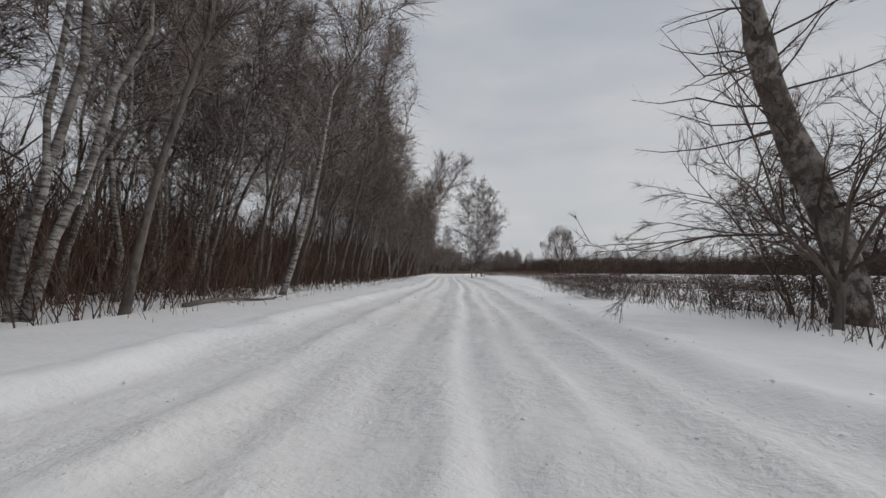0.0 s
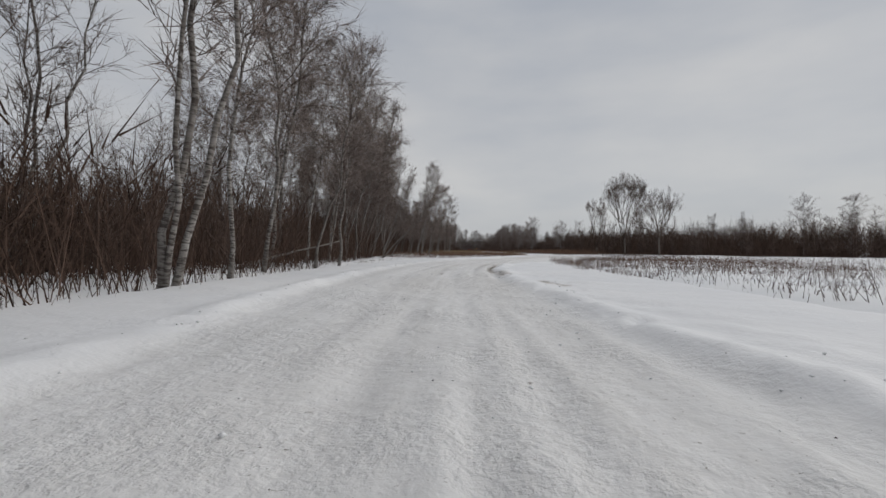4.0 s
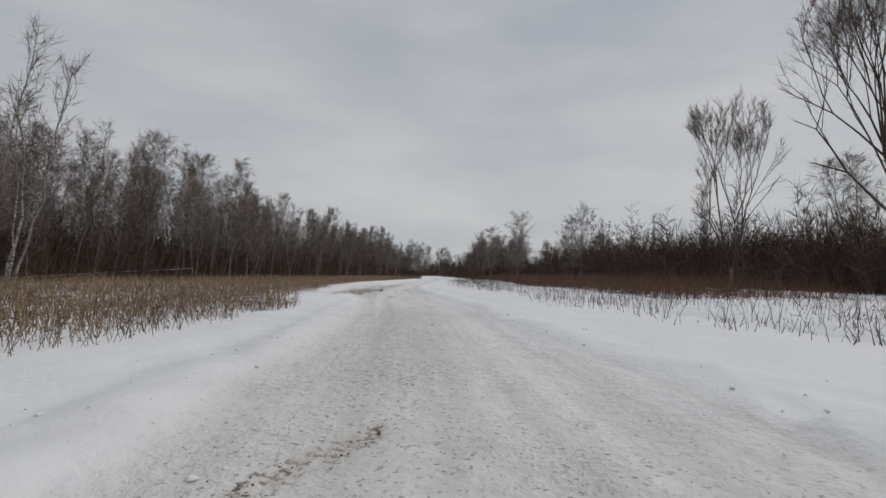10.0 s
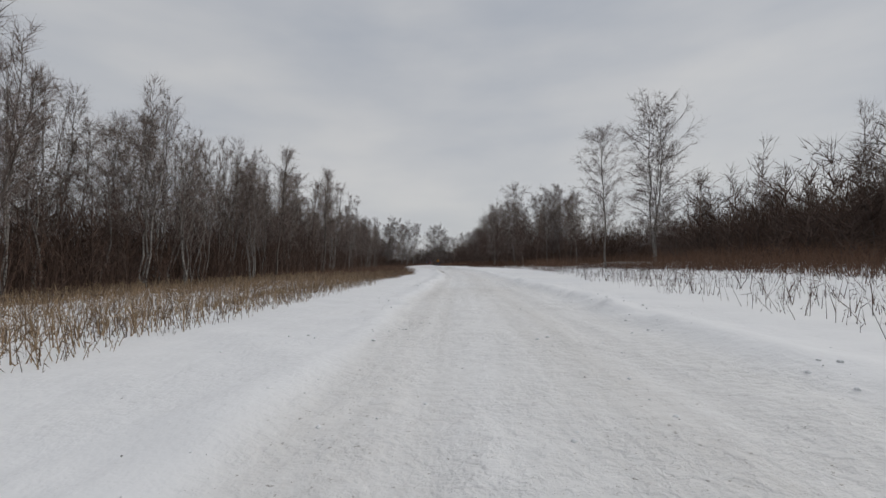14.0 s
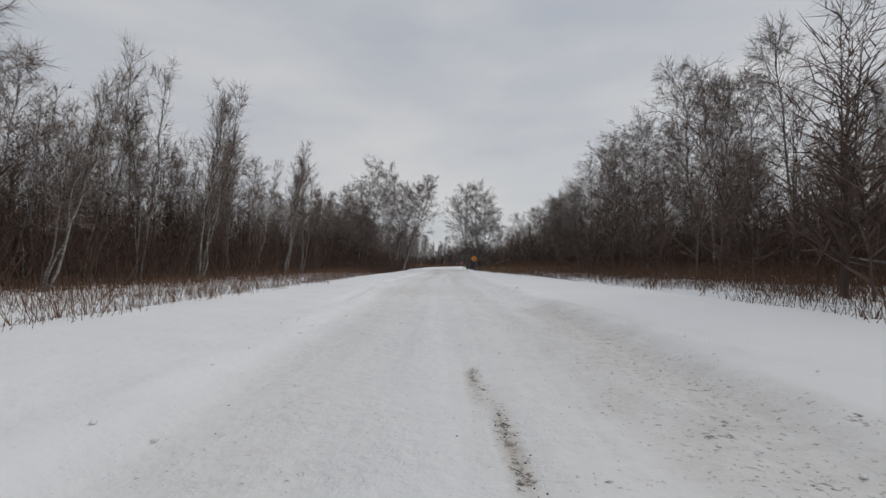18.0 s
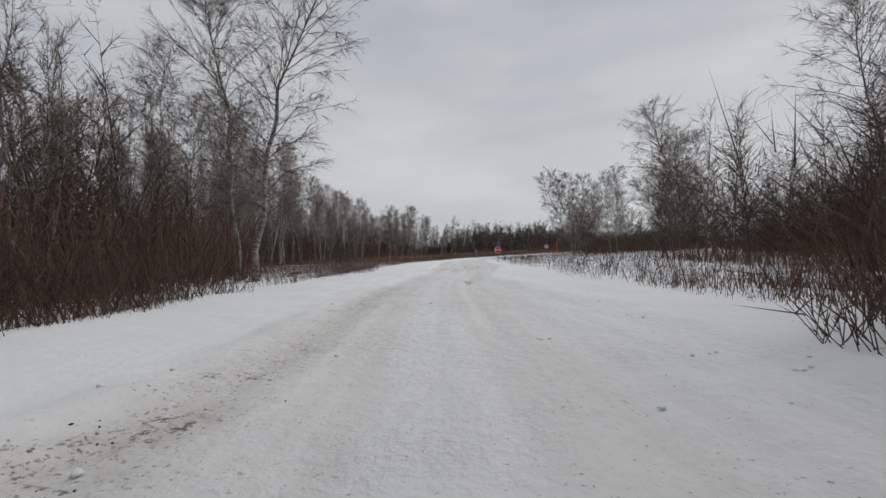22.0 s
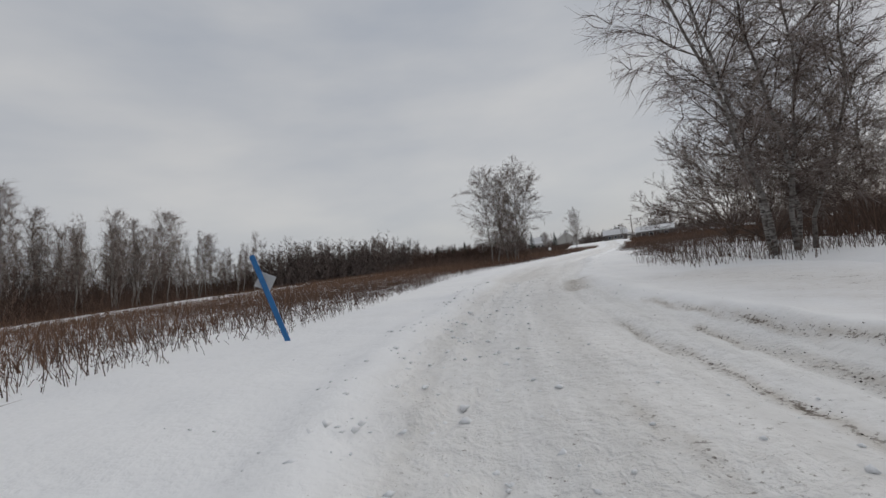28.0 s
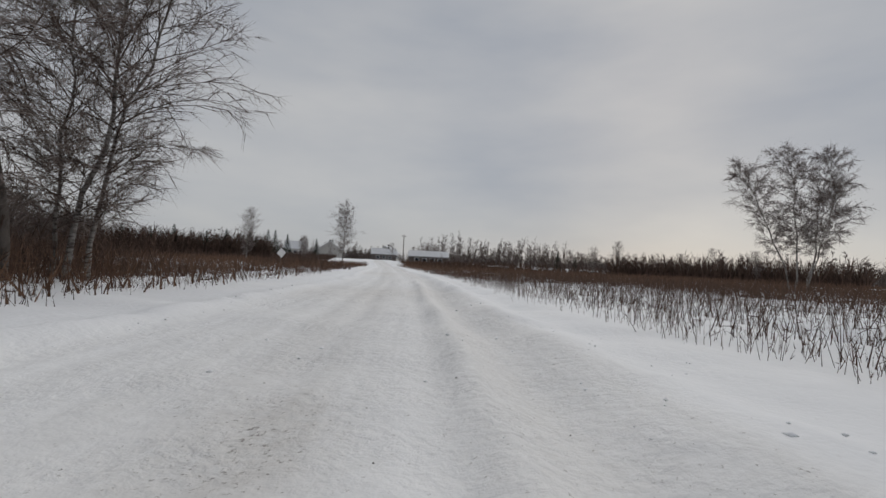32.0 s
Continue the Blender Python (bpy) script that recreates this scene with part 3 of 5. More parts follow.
def lumps(name, centres, sizes, mat, label, category, seed):
    """Small uneven eight-faced lumps joined into one object."""
    r = np.random.default_rng(seed)
    k = len(centres)
    dirs = np.array([(1, 0, 0), (0, 1, 0), (-1, 0, 0), (0, -1, 0), (0, 0, 1), (0, 0, -1)], float)
    v = centres[:, None] + dirs[None] * sizes[:, None, None] * r.uniform(0.5, 1.3, (k, 6, 1)) * np.array([1, 1, 0.6])
    f = np.array([(0, 1, 4), (1, 2, 4), (2, 3, 4), (3, 0, 4), (1, 0, 5), (2, 1, 5), (3, 2, 5), (0, 3, 5)])
    g = Geo()
    g.put(v.reshape(-1, 3), (np.arange(k)[:, None, None] * 6 + f[None]).reshape(-1, 3))
    return stuff(name, g, mat, label, category)


SOIL = make_plain("dark_soil", (0.075, 0.058, 0.045), 0.95, 0.5, 30.0)


def scatter_soil():
    r = np.random.default_rng(77)
    c, sz = [], []
    for x0, y0, x1, y1, w, k in STAINS:
        if k < 1.1:
            continue
        n = int((np.hypot(x1 - x0, y1 - y0) + 0.2) * (60 if w < 0.08 else 26) * (k - 0.6) * min(1.5, 0.5 + w * 3))
        t = r.uniform(0, 1, n)
        p = np.stack([x0 + (x1 - x0) * t + r.normal(0, w * 0.7, n), y0 + (y1 - y0) * t + r.normal(0, w * 0.7, n), np.full(n, 0.0)], 1)
        c.append(p)
        sz.append((0.004 + 0.018 * r.uniform(0, 1, n) ** 2) * (0.4 if w < 0.08 else 0.6))
    n = 2600
    k = r.integers(station(0), station(375), n)
    u = r.normal(0, 1.5, n)
    p = TRAIL_LINE[k] + TRAIL_SIDE[k] * u[:, None]
    c.append(np.column_stack([p, np.zeros(n)]))
    sz.append(0.003 + 0.006 * r.uniform(0, 1, n) ** 2)
    c, sz = np.concatenate(c), np.concatenate(sz)
    u, idx = across(c[:, 0], c[:, 1])
    c[:, 2] = trail_height(c[:, 0], TRAIL_LINE[idx, 1], u, idx * STEP) + sz * 0.2
    keep = np.abs(u) < 3.3
    lumps("soil_clods", c[keep], sz[keep], SOIL, "dark soil clods and grit on the snow trail", "soil", 5)
    n = 16000
    k = r.integers(station(0), station(375), n)
    lo, hi = lane_edges(TRAIL_LINE[k, 1], k * STEP)
    pick = r.uniform(0, 1, n)
    u = np.where(pick < 0.3, lo + r.normal(-0.15, 0.3, n), np.where(pick < 0.6, hi + r.normal(0.15, 0.3, n), lo + (hi - lo) * r.uniform(0, 1, n)))
    k[:2500] = r.integers(station(315), station(341), 2500)
    lumpy = (TRAIL_LINE[k, 1] > 315) & (TRAIL_LINE[k, 1] < 341) & (pick < 0.75)
    u = np.where(lumpy, r.normal(-0.45, 0.45, n), u)
    p = TRAIL_LINE[k] + TRAIL_SIDE[k] * u[:, None] + r.uniform(-0.2, 0.2, (n, 2))
    u, k = across(p[:, 0], p[:, 1])
    z = trail_height(p[:, 0], TRAIL_LINE[k, 1], u, k * STEP)
    s2 = (0.005 + 0.026 * r.uniform(0, 1, n) ** 2.5) * np.where(lumpy, 1.5, 1.0)
    lumps("snow_crumbs", np.column_stack([p, z - s2 * 0.15]), s2, SNOW, "loose crumbs of snow thrown up on the trail", "snow", 6)


scatter_soil()


# ---- trees ----
def bent(start, heading, length, up, segs, r, wob=0.12):
    """A bending line of points that starts along heading and turns towards up."""
    pts, d, p = [start], heading.copy(), start.copy()
    for k in range(segs):
        d = unit(d + np.array([0, 0, up]) / segs + r.normal(0, wob, 3))
        p = p + d * length / segs
        pts.append(p)
    return np.array(pts)


def tree_geometry(seed, height, lean=0.0, base=0.3, spread=0.2, rise=0.9, droop=-0.2, n1=36, n2=6, n3=7, stems=1, girth=0.0058, fan=0.5, twig=0.8, thick=0.010, segs=3, plan=None, wavy=1.0):
    """Trunk, limbs and twigs of one bare tree; plan: the stems' feet, leans and heights (x, y, lean x, lean y, height)."""
    r = np.random.default_rng(seed)
    if plan is None:
        plan = []
        for st in range(stems):
            az = r.uniform(0, 6.28) + st * 6.28 / stems
            f = fan * 0.28 if stems > 1 else 0
            plan.append((np.cos(az) * f * 0.9, np.sin(az) * f * 0.9, lean + np.cos(az) * f, np.sin(az) * f, height * (1 if st == 0 else r.uniform(0.72, 1.0))))
    trunk, limbs, twigs = [Geo() for st in plan], Geo(), Geo()
    k = 11
    t = np.linspace(0, 1, k)
    for st, (fx, fy, lx, ly, h) in enumerate(plan):
        pts = np.array([fx, fy, 0]) + np.outer(t, [0, 0, h]) + np.outer(t ** 1.2, [lx * h, ly * h, 0])
        kink = np.cumsum(r.normal(0, 0.020 * h * wavy, (k, 2)), 0)
        pts[:, :2] += (kink - kink[0] - np.outer(t, kink[-1] - kink[0]) * 0.8) * 0.6
        pts[0, 2] = -0.25
        rad = girth * h * (1 - t) ** 0.8 + 0.009
        rad[0] *= 1.4
        trunk[st].tube(pts, rad, 6 if len(plan) < 3 else 5)
        n = max(6, int(n1 / (len(plan) ** 0.6)))
        for i in range(n):
            qq = (i + r.uniform(0, 1)) / n
            q = base + (0.99 - base) * qq
            p = np.array([np.interp(q, t, pts[:, c]) for c in range(3)])
            a = i * 2.4 + r.uniform(-0.5, 0.5)
            ln = spread * h * (0.22 + 0.78 * np.sin(np.pi * (0.12 + 0.80 * qq))) * r.uniform(0.6, 1.25)
            el = rise * (0.75 + 0.45 * qq) * r.uniform(0.8, 1.15)
            d = np.array([np.cos(a) * np.cos(el), np.sin(a) * np.cos(el), np.sin(el)])
            b = bent(p, d, ln * 1.25, droop * 2.2, segs, r, 0.14)
            limbs.tube(b, np.linspace(0.005 + 0.006 * ln, 0.004, segs + 1), 3)
            u = r.uniform(0.12, 1.0, n2)
            w = u * segs
            i0 = np.minimum(w.astype(int), segs - 1)
            sp = b[i0] + (b[i0 + 1] - b[i0]) * (w - i0)[:, None]
            sd = unit(unit(b[i0 + 1] - b[i0]) + r.normal(0, 0.5, (n2, 3)) + [0, 0, 0.1])
            sl = ln * r.uniform(0.22, 0.5, n2) * (1.15 - 0.5 * u) + 0.22
            sm = sp + sd * sl[:, None] * 0.55
            sd = unit(sd + [0, 0, droop * 1.2] + r.normal(0, 0.15, (n2, 3)))
            se = sm + sd * sl[:, None] * 0.5
            limbs.blades(sp, sm + (sm - sp) * 0.15, 0.006 + 0.003 * ln)
            limbs.blades(sm, se, 0.005 + 0.002 * ln)
            m = n2 * n3
            o = np.repeat(np.arange(n2), n3)
            f = r.uniform(0.1, 1.0, m)[:, None]
            tp = np.where(f < 0.5, sp[o] + (sm - sp)[o] * f * 2, sm[o] + (se - sm)[o] * (f * 2 - 1))
            td = unit(sd[o] * 0.95 + r.normal(0, 0.5, (m, 3)) + [0, 0, droop])
            tl = twig * r.uniform(0.4, 1.3, m)
            twigs.blades(tp, tp + td * tl[:, None], thick)
    return trunk, limbs, twigs


def vase_geometry(seed, height, split=0.28, limbs_n=5, open_=0.42, thin=1.0, levels=6, fork=0.32, up=0.12, shrink=0.76, hair=0.007, crown=None, bow=(0.1, 0.05)):
    """A tree whose limbs fork again and again into fine twigs; crown: the middle height, half width and half height that they fill."""
    r = np.random.default_rng(seed)
    trunk, limbs, twigs = Geo(), Geo(), Geo()
    top = height * split
    k = np.linspace(0, 1, 5)
    pts = np.stack([bow[0] * np.sin(k * 1.6) * 2, bow[1] * k, k * top - 0.25 * (k == 0)], 1)
    girth = 0.017 * height * thin
    trunk.tube(pts, girth * (1 - 0.35 * k), 8)
    first = (height - top) * (1 - shrink) / (1 - shrink ** levels) * 1.12

    def outside(p):
        if crown is None:
            return 0.0
        q = (p - pts[-1] * [1, 1, 0] - [0, 0, crown[0]]) / [crown[1], crown[1], crown[2]]
        return float(np.linalg.norm(q))

    def grow(p, d, ln, rad, level):
        b = bent(p, d, ln, up, 2, r, 0.09)
        over = outside(b[2])
        if over > 1.0 and crown is not None:
            b = p + (b - p) * (0.55 if over < 1.25 else 0.25)
            level = levels - 1
        if level < 3:
            limbs.tube(b, [rad, rad * 0.85, rad * 0.68], 5 if level < 2 else 3)
        else:
            limbs.tube(b[::2], [rad, rad * 0.68], 3)
        heading = unit(b[2] - b[1])
        if level >= 2:
            n = 6
            f = r.uniform(0.2, 1.0, n)[:, None]
            q = b[0] + (b[2] - b[0]) * f
            twigs.blades(q, q + unit(heading + r.normal(0, 0.45, (n, 3)) + [0, 0, up]) * height * r.uniform(0.02, 0.055, n)[:, None], hair)
        if level + 1 >= levels:
            n = 2 if over > 1.0 else 6
            twigs.blades(np.repeat(b[2:3], n, 0), b[2] + unit(heading + r.normal(0, 0.4, (n, 3)) + [0, 0, up]) * height * r.uniform(0.025, 0.06, n)[:, None], hair)
            return
        for c in range(3 if r.uniform() < 0.45 else 2):
            grow(b[2] if c < 2 else b[1], unit(heading + r.normal(0, fork, 3)), ln * shrink * r.uniform(0.8, 1.15), max(rad * 0.66, 0.005), level + 1)

    for i in range(limbs_n):
        a = i * 2.4 + r.uniform(-0.3, 0.3)
        el = 1.42 - open_ * (i + 0.5) / limbs_n * r.uniform(0.8, 1.2)
        grow(pts[-1] - np.array([0, 0, r.uniform(0, 0.25) * top]), np.array([np.cos(a) * np.cos(el), np.sin(a) * np.cos(el), np.sin(el)]), first * r.uniform(0.85, 1.1), girth * 0.45, 0)
    return trunk, limbs, twigs


def plant(name, geos, mats, m, label, category, group=""):
    root = new(name)
    trunk, limbs, twigs = geos
    for stem in trunk if isinstance(trunk, list) else [trunk]:
        part("trunk", stem, mats[0], root, smooth=True)
    if limbs.n:
        part("branchwork", limbs, mats[1], root)
    part("crown", twigs, mats[2], root)
    root.matrix_basis = m
    return tagged(root, label, category, group)


def spot(x, y, size=1.0, turn=0.0, lean=0.0, lean_y=0.0):
    """A pose on the ground; lean tips the thing towards +x, lean_y towards -y."""
    z = float(ground_height(np.array([x]), np.array([y]))[0])
    return Matrix.Translation((x, y, z - 0.03)) @ Matrix.Rotation(lean, 4, "Y") @ Matrix.Rotation(lean_y, 4, "X") @ Matrix.Rotation(turn, 4, "Z") @ Matrix.Scale(size, 4)


class Kind:
    """One model of tree, planted many times."""

    def __init__(self, name, geos, mats, label, category, group):
        self.made, self.args = None, (name, geos, mats, label, category, group)

    def at(self, m, label=""):
        if self.made is None:
            name, geos, mats, lab, cat, group = self.args
            self.made = plant(name, geos, mats, m, label or lab, cat, group)
            return self.made
        ob = copy_thing(self.made, m)
        tagged(ob, label or self.args[3])
        return ob


W, D = (BIRCH, LIMB, TWIG), (BARK, LIMB, TWIG_DARK)
G, F = (BARK, LIMB, TWIG), (BIRCH, LIMB, FROST)
birches = [Kind("birch_tree", tree_geometry(100 + k, 12.0, lean=(0.02, 0.08, -0.05, 0.15, 0.05)[k], base=(0.3, 0.36, 0.3, 0.34, 0.42)[k], spread=(0.15, 0.13, 0.17, 0.15, 0.13)[k], rise=0.95, droop=-0.1, n1=46, n2=7, n3=9, thick=0.009), W,
                "slender bare birch with white bark in snow", "tree", "trees of the wood") for k in range(5)]
greys = [Kind("bare_tree", tree_geometry(200 + k, 11.5, lean=(0.05, 0.09, 0.03)[k], base=(0.3, 0.38, 0.26)[k], spread=(0.15, 0.17, 0.14)[k], rise=1.08, droop=0.04, n1=40, n2=7, n3=8, girth=0.0066, twig=0.7, thick=0.009), G,
              "tall bare tree with steep grey limbs in snow", "tree", "trees of the wood") for k in range(3)]
darks = [Kind("bare_tree", tree_geometry(300 + k, 9.0, lean=(0.05, -0.08)[k], base=0.1, spread=0.24, rise=0.95, droop=0.05), D,
              "dark bare tree with brown twigs in snow", "tree", "trees of the wood") for k in range(2)]
clumps = [Kind("birch_clump", tree_geometry(400 + k, 12.0, lean=(0.0, 0.06)[k], base=0.16, spread=(0.21, 0.19)[k], rise=0.85, droop=-0.15, n1=76, n2=8, n3=11, stems=3, fan=0.34, twig=0.6, thick=0.0075), F,
               "birch clump with several white stems and frosted twigs", "tree", "birch clumps") for k in range(2)]
fulls = [Kind("birch_tree", tree_geometry(450 + k, 12.0, lean=(0.02, -0.06, 0.10)[k], base=(0.16, 0.22, 0.18)[k], spread=(0.21, 0.18, 0.22)[k], rise=0.9, droop=-0.14, n1=60, n2=8, n3=10, twig=0.65, thick=0.008), F,
              "full-crowned bare birch with fine frosted twigs", "tree", "field birches") for k in range(3)]
slims = [Kind("birch_clump", tree_geometry(470 + k, 11.5, lean=(0.04, 0.10, -0.03)[k], base=(0.3, 0.36, 0.26)[k], spread=0.115, rise=1.1, droop=0.0, n1=46, n2=5, n3=6, stems=3, girth=0.0052, fan=(0.3, 0.38, 0.26)[k], twig=0.65, thick=0.0095), W,
              "slender pale birch stems growing from one root", "tree", "birch clumps") for k in range(3)]
bushes = [Kind("bush", tree_geometry(500 + k, 3.2, thick=0.005, base=0.1, spread=0.42, rise=0.8, n1=44, n2=6, n3=9, stems=6, girth=0.008, fan=1.6, twig=0.4), D,
               "dark leafless bush growing from snow", "bush", "bushes") for k in range(2)]
vase_tall = Kind("elm_tree", vase_geometry(600, 14.6, 0.24, 8, 0.62, 0.6, 7, fork=0.25, up=0.2, shrink=0.80, hair=0.006, crown=(9.7, 4.1, 5.3), bow=(-0.1, 0.0)), D, "tall bare elm-like tree with an egg-shaped crown", "tree", "field trees")
vase_wide = Kind("elm_tree", vase_geometry(601, 9.6, 0.34, 7, 1.05, 0.8, 6, fork=0.24, up=0.12, shrink=0.82, hair=0.0055, crown=(6.0, 4.6, 3.9), bow=(-0.3, 0.0)), D, "wide bare elm-like tree with spreading limbs", "tree", "field trees")
vase_slim = Kind("bare_tree", vase_geometry(602, 11.5, 0.12, 4, 0.36, 0.6, 7, fork=0.2, up=0.18, shrink=0.80, crown=(7.2, 2.7, 4.4)), G, "slim bare tree with a few upright stems", "tree", "field trees")


def strew(kinds, n, inside, seed, lo=0.8, hi=1.15, lean=0.06, bias=0.0, gap=0.6):
    """Plants n trees of mixed kinds at random within a region."""
    r = np.random.default_rng(seed)
    done = []
    tries = 0
    while len(done) < n and tries < n * 60:
        tries += 1
        x, y = inside(r)
        if any((x - a) ** 2 + (y - b) ** 2 < gap for a, b in done):
            continue
        if trail_distance(x, y)[0] < 5.2:
            continue
        done.append((x, y))
        kinds[r.integers(len(kinds))].at(spot(x, y, r.uniform(lo, hi), r.uniform(0, 6.28), r.normal(bias, lean), r.normal(0, lean)))
    return done


def along(line, depth, power=1.0, start=0.0):
    """A region along a line of (x, y); depth metres to its left (positive) or right (negative)."""
    p = np.array(line, float)
    s = np.r_[0, np.cumsum(np.hypot(*np.diff(p, axis=0).T))]

    def pick(r, n=None):
        u = r.uniform(0, s[-1], n)
        i = np.clip(np.searchsorted(s, u, "right") - 1, 0, len(p) - 2)
        d = unit(p[i + 1] - p[i])
        q = p[i] + d * np.asarray(u - s[i])[..., None]
        w = np.asarray(start + (depth - start) * r.uniform(0, 1, n) ** power)[..., None]
        nrm = np.stack([-d[..., 1], d[..., 0]], -1)
        out = q + nrm * w
        return out[..., 0], out[..., 1]
    return pick


# edges of the woods; A, B and C have their wood on the left as they run, R1 and R2 on the right
EDGE_A = [(-3.6, -14), (-3.4, 30), (-3.2, 60), (-3.2, 90), (-4.0, 122)]
EDGE_B = [(-9.0, 126), (-3.0, 142), (1.0, 160), (3.5, 180), (6.0, 200), (6.0, 230), (5.5, 262), (7.0, 284)]
EDGE_C = [(8.0, 284), (7.2, 300), (2.0, 308), (-5.0, 320), (-8.0, 340), (-8.0, 360), (-7.0, 385), (0.0, 437), (12.0, 450)]
EDGE_R1 = [(112, -30), (104, 40), (90, 75), (72, 102), (57, 121), (47, 131), (39, 143), (34, 157), (31, 174), (33, 190), (36, 205), (40, 225)]
EDGE_R2 = [(29.5, 217), (28, 235), (29, 262), (28, 280), (28, 300), (33, 311)]

strew(birches + greys + greys + slims, 74, along(EDGE_A[:3], 9, 1.3), 1, 0.85, 1.12, 0.08, 0.17, gap=1.4)
strew(birches + greys + slims, 30, along(EDGE_A[2:], 9, 1.3), 11, 0.85, 1.1, 0.08, 0.17, gap=2.0)
strew(birches[1:3] + greys[:1] + slims[:2], 32, along([(-3.5, 9), (-3.4, 50)], 7, 1.2), 6, 0.9, 1.15, 0.08, 0.12)
strew(birches[:2] + slims, 28, along([(-3.2, 82), (-3.6, 125)], 9, 1.2), 7, 0.8, 1.02, 0.09, 0.13)
strew(birches[:3] + greys + slims + slims, 40, along(EDGE_B[:2], 10, 1.15), 2, 0.68, 0.86, 0.06, 0.09, gap=2.2)
strew(birches[:3] + greys + slims, 64, along(EDGE_B[1:4], 6, 1.1), 15, 0.54, 0.68, 0.06, 0.09, gap=1.6)
strew(birches[:3] + greys + slims, 34, along(EDGE_B[1:4], 14, 1.0, 6), 16, 0.8, 0.95, 0.06, 0.09, gap=2.6)
strew(birches[:3] + greys + slims + slims, 136, along(EDGE_B[3:7], 10, 1.15), 17, 0.60, 0.78, 0.06, 0.12, gap=1.8)
strew(greys + slims, 20, along(EDGE_B[6:], 11, 1.0, 2), 12, 0.52, 0.68, 0.06, 0.09)
strew(birches[:1] + slims, 130, along(EDGE_C[2:], 9, 1.2), 3, 0.85, 1.15, 0.08, 0.07)
strew(birches[1:2] + slims[:2], 14, along([(-3.8, 106), (-6.5, 128)], 8, 1.1), 9, 0.95, 1.15, 0.08, 0.13)
strew(birches[:1] + slims, 14, along(EDGE_C[:3], 10, 1.0, 3), 8, 0.6, 0.75, 0.06, 0.04)
strew(darks + darks, 90, along(EDGE_R1, -9, 1.2), 4, 0.55, 0.85)
for k, (x, y, size) in enumerate(((56.0, 128.0, 0.72), (60.0, 125.0, 0.7), (63.5, 121.0, 0.76), (58.0, 122.5, 0.66), (66.0, 116.0, 0.7), (50.0, 133.0, 0.62))):
    fulls[k % 3].at(spot(x, y, size, k * 2.1))
strew(slims + birches[:1], 26, along(EDGE_R1, -16, 1.0, -6), 14, 0.6, 0.8)
strew(birches[:3] + fulls + slims[:2], 66, along(EDGE_R2[:5], -11, 1.0, -1.5), 5, 0.68, 0.92, 0.06, -0.04)
for k, (x, y, size) in enumerate(((29.0, 283.0, 0.86), (30.2, 287.0, 0.9), (28.6, 278.5, 0.75), (31.0, 291.5, 0.95), (27.6, 274.5, 0.62), (29.6, 296.0, 0.86), (28.4, 289.0, 0.8), (32.0, 281.0, 0.9), (28.5, 271.5, 0.78), (27.6, 273.0, 0.7), (29.5, 275.8, 0.86), (30.5, 279.0, 0.95), (29.6, 269.0, 0.92), (30.8, 266.0, 1.0), (29.0, 263.0, 0.9), (30.2, 259.5, 0.98), (28.8, 256.5, 0.86), (30.6, 253.5, 1.0), (29.2, 250.0, 0.88), (30.4, 246.5, 0.92))):
    fulls[k % 3].at(spot(x, y, size * (1.2 if y < 270 else 1.1), k * 1.7, -0.05))


# nearest stalks on either side of the trail: y, metres from its line
WEEDS_LEFT = np.array([(-60, 4.0), (9, 4.0), (38, 3.3), (60, 4.2), (81, 5.6), (94, 6.0), (99, 4.5), (117, 4.4), (122, 3.0), (130, 2.8), (136, 1.9), (140, 3.0), (143, 2.6), (150, 3.2), (162, 3.5), (190, 3.2), (201, 2.5), (206, 3.1), (219, 4.2), (235, 4.8), (249, 4.3), (264, 5.3), (288, 4.6), (296, 4.4), (301, 3.8), (307, 4.4), (318, 3.2), (324, 2.8), (327, 2.3), (332, 4.2), (335, 2.9), (338, 3.4), (346, 4.4), (353, 3.8), (361, 4.2), (500, 4.2)])
WEEDS_RIGHT = np.array([(-60, 3.8), (11, 3.9), (20, 2.9), (42, 6.8), (64, 6.8), (80, 4.5), (92, 4.1), (97, 5.6), (105, 5.0), (117, 6.0), (123, 6.9), (130, 5.0), (136, 3.4), (142, 4.4), (150, 3.3), (156, 3.0), (162, 3.8), (171, 2.7), (190, 4.5), (205, 5.8), (217, 4.5), (221, 3.6), (228, 3.6), (239, 6.2), (250, 5.2), (262, 3.0), (273, 2.3), (277, 2.5), (286, 3.6), (297, 3.0), (303, 2.6), (310, 2.8), (330, 4.0), (335, 4.3), (340, 3.3), (347, 3.6), (355, 4.6), (359, 2.9), (364, 2.4), (400, 2.5), (500, 3.0)])


def snow_height(x, y, u, k):
    """The upper of ground and trail, for points u metres right of the trail's line at its index k."""
    z = ground_height(x, y, np.hypot(x - TRAIL_LINE[k, 0], y - TRAIL_LINE[k, 1]))
    t = trail_height(x, TRAIL_LINE[k, 1], u, k * STEP) - 0.30 * np.clip((np.abs(u) - 5.3) / 1.1, 0, 1) ** 1.5
    return np.where(np.abs(u) < 6.3, np.maximum(z, t), z)


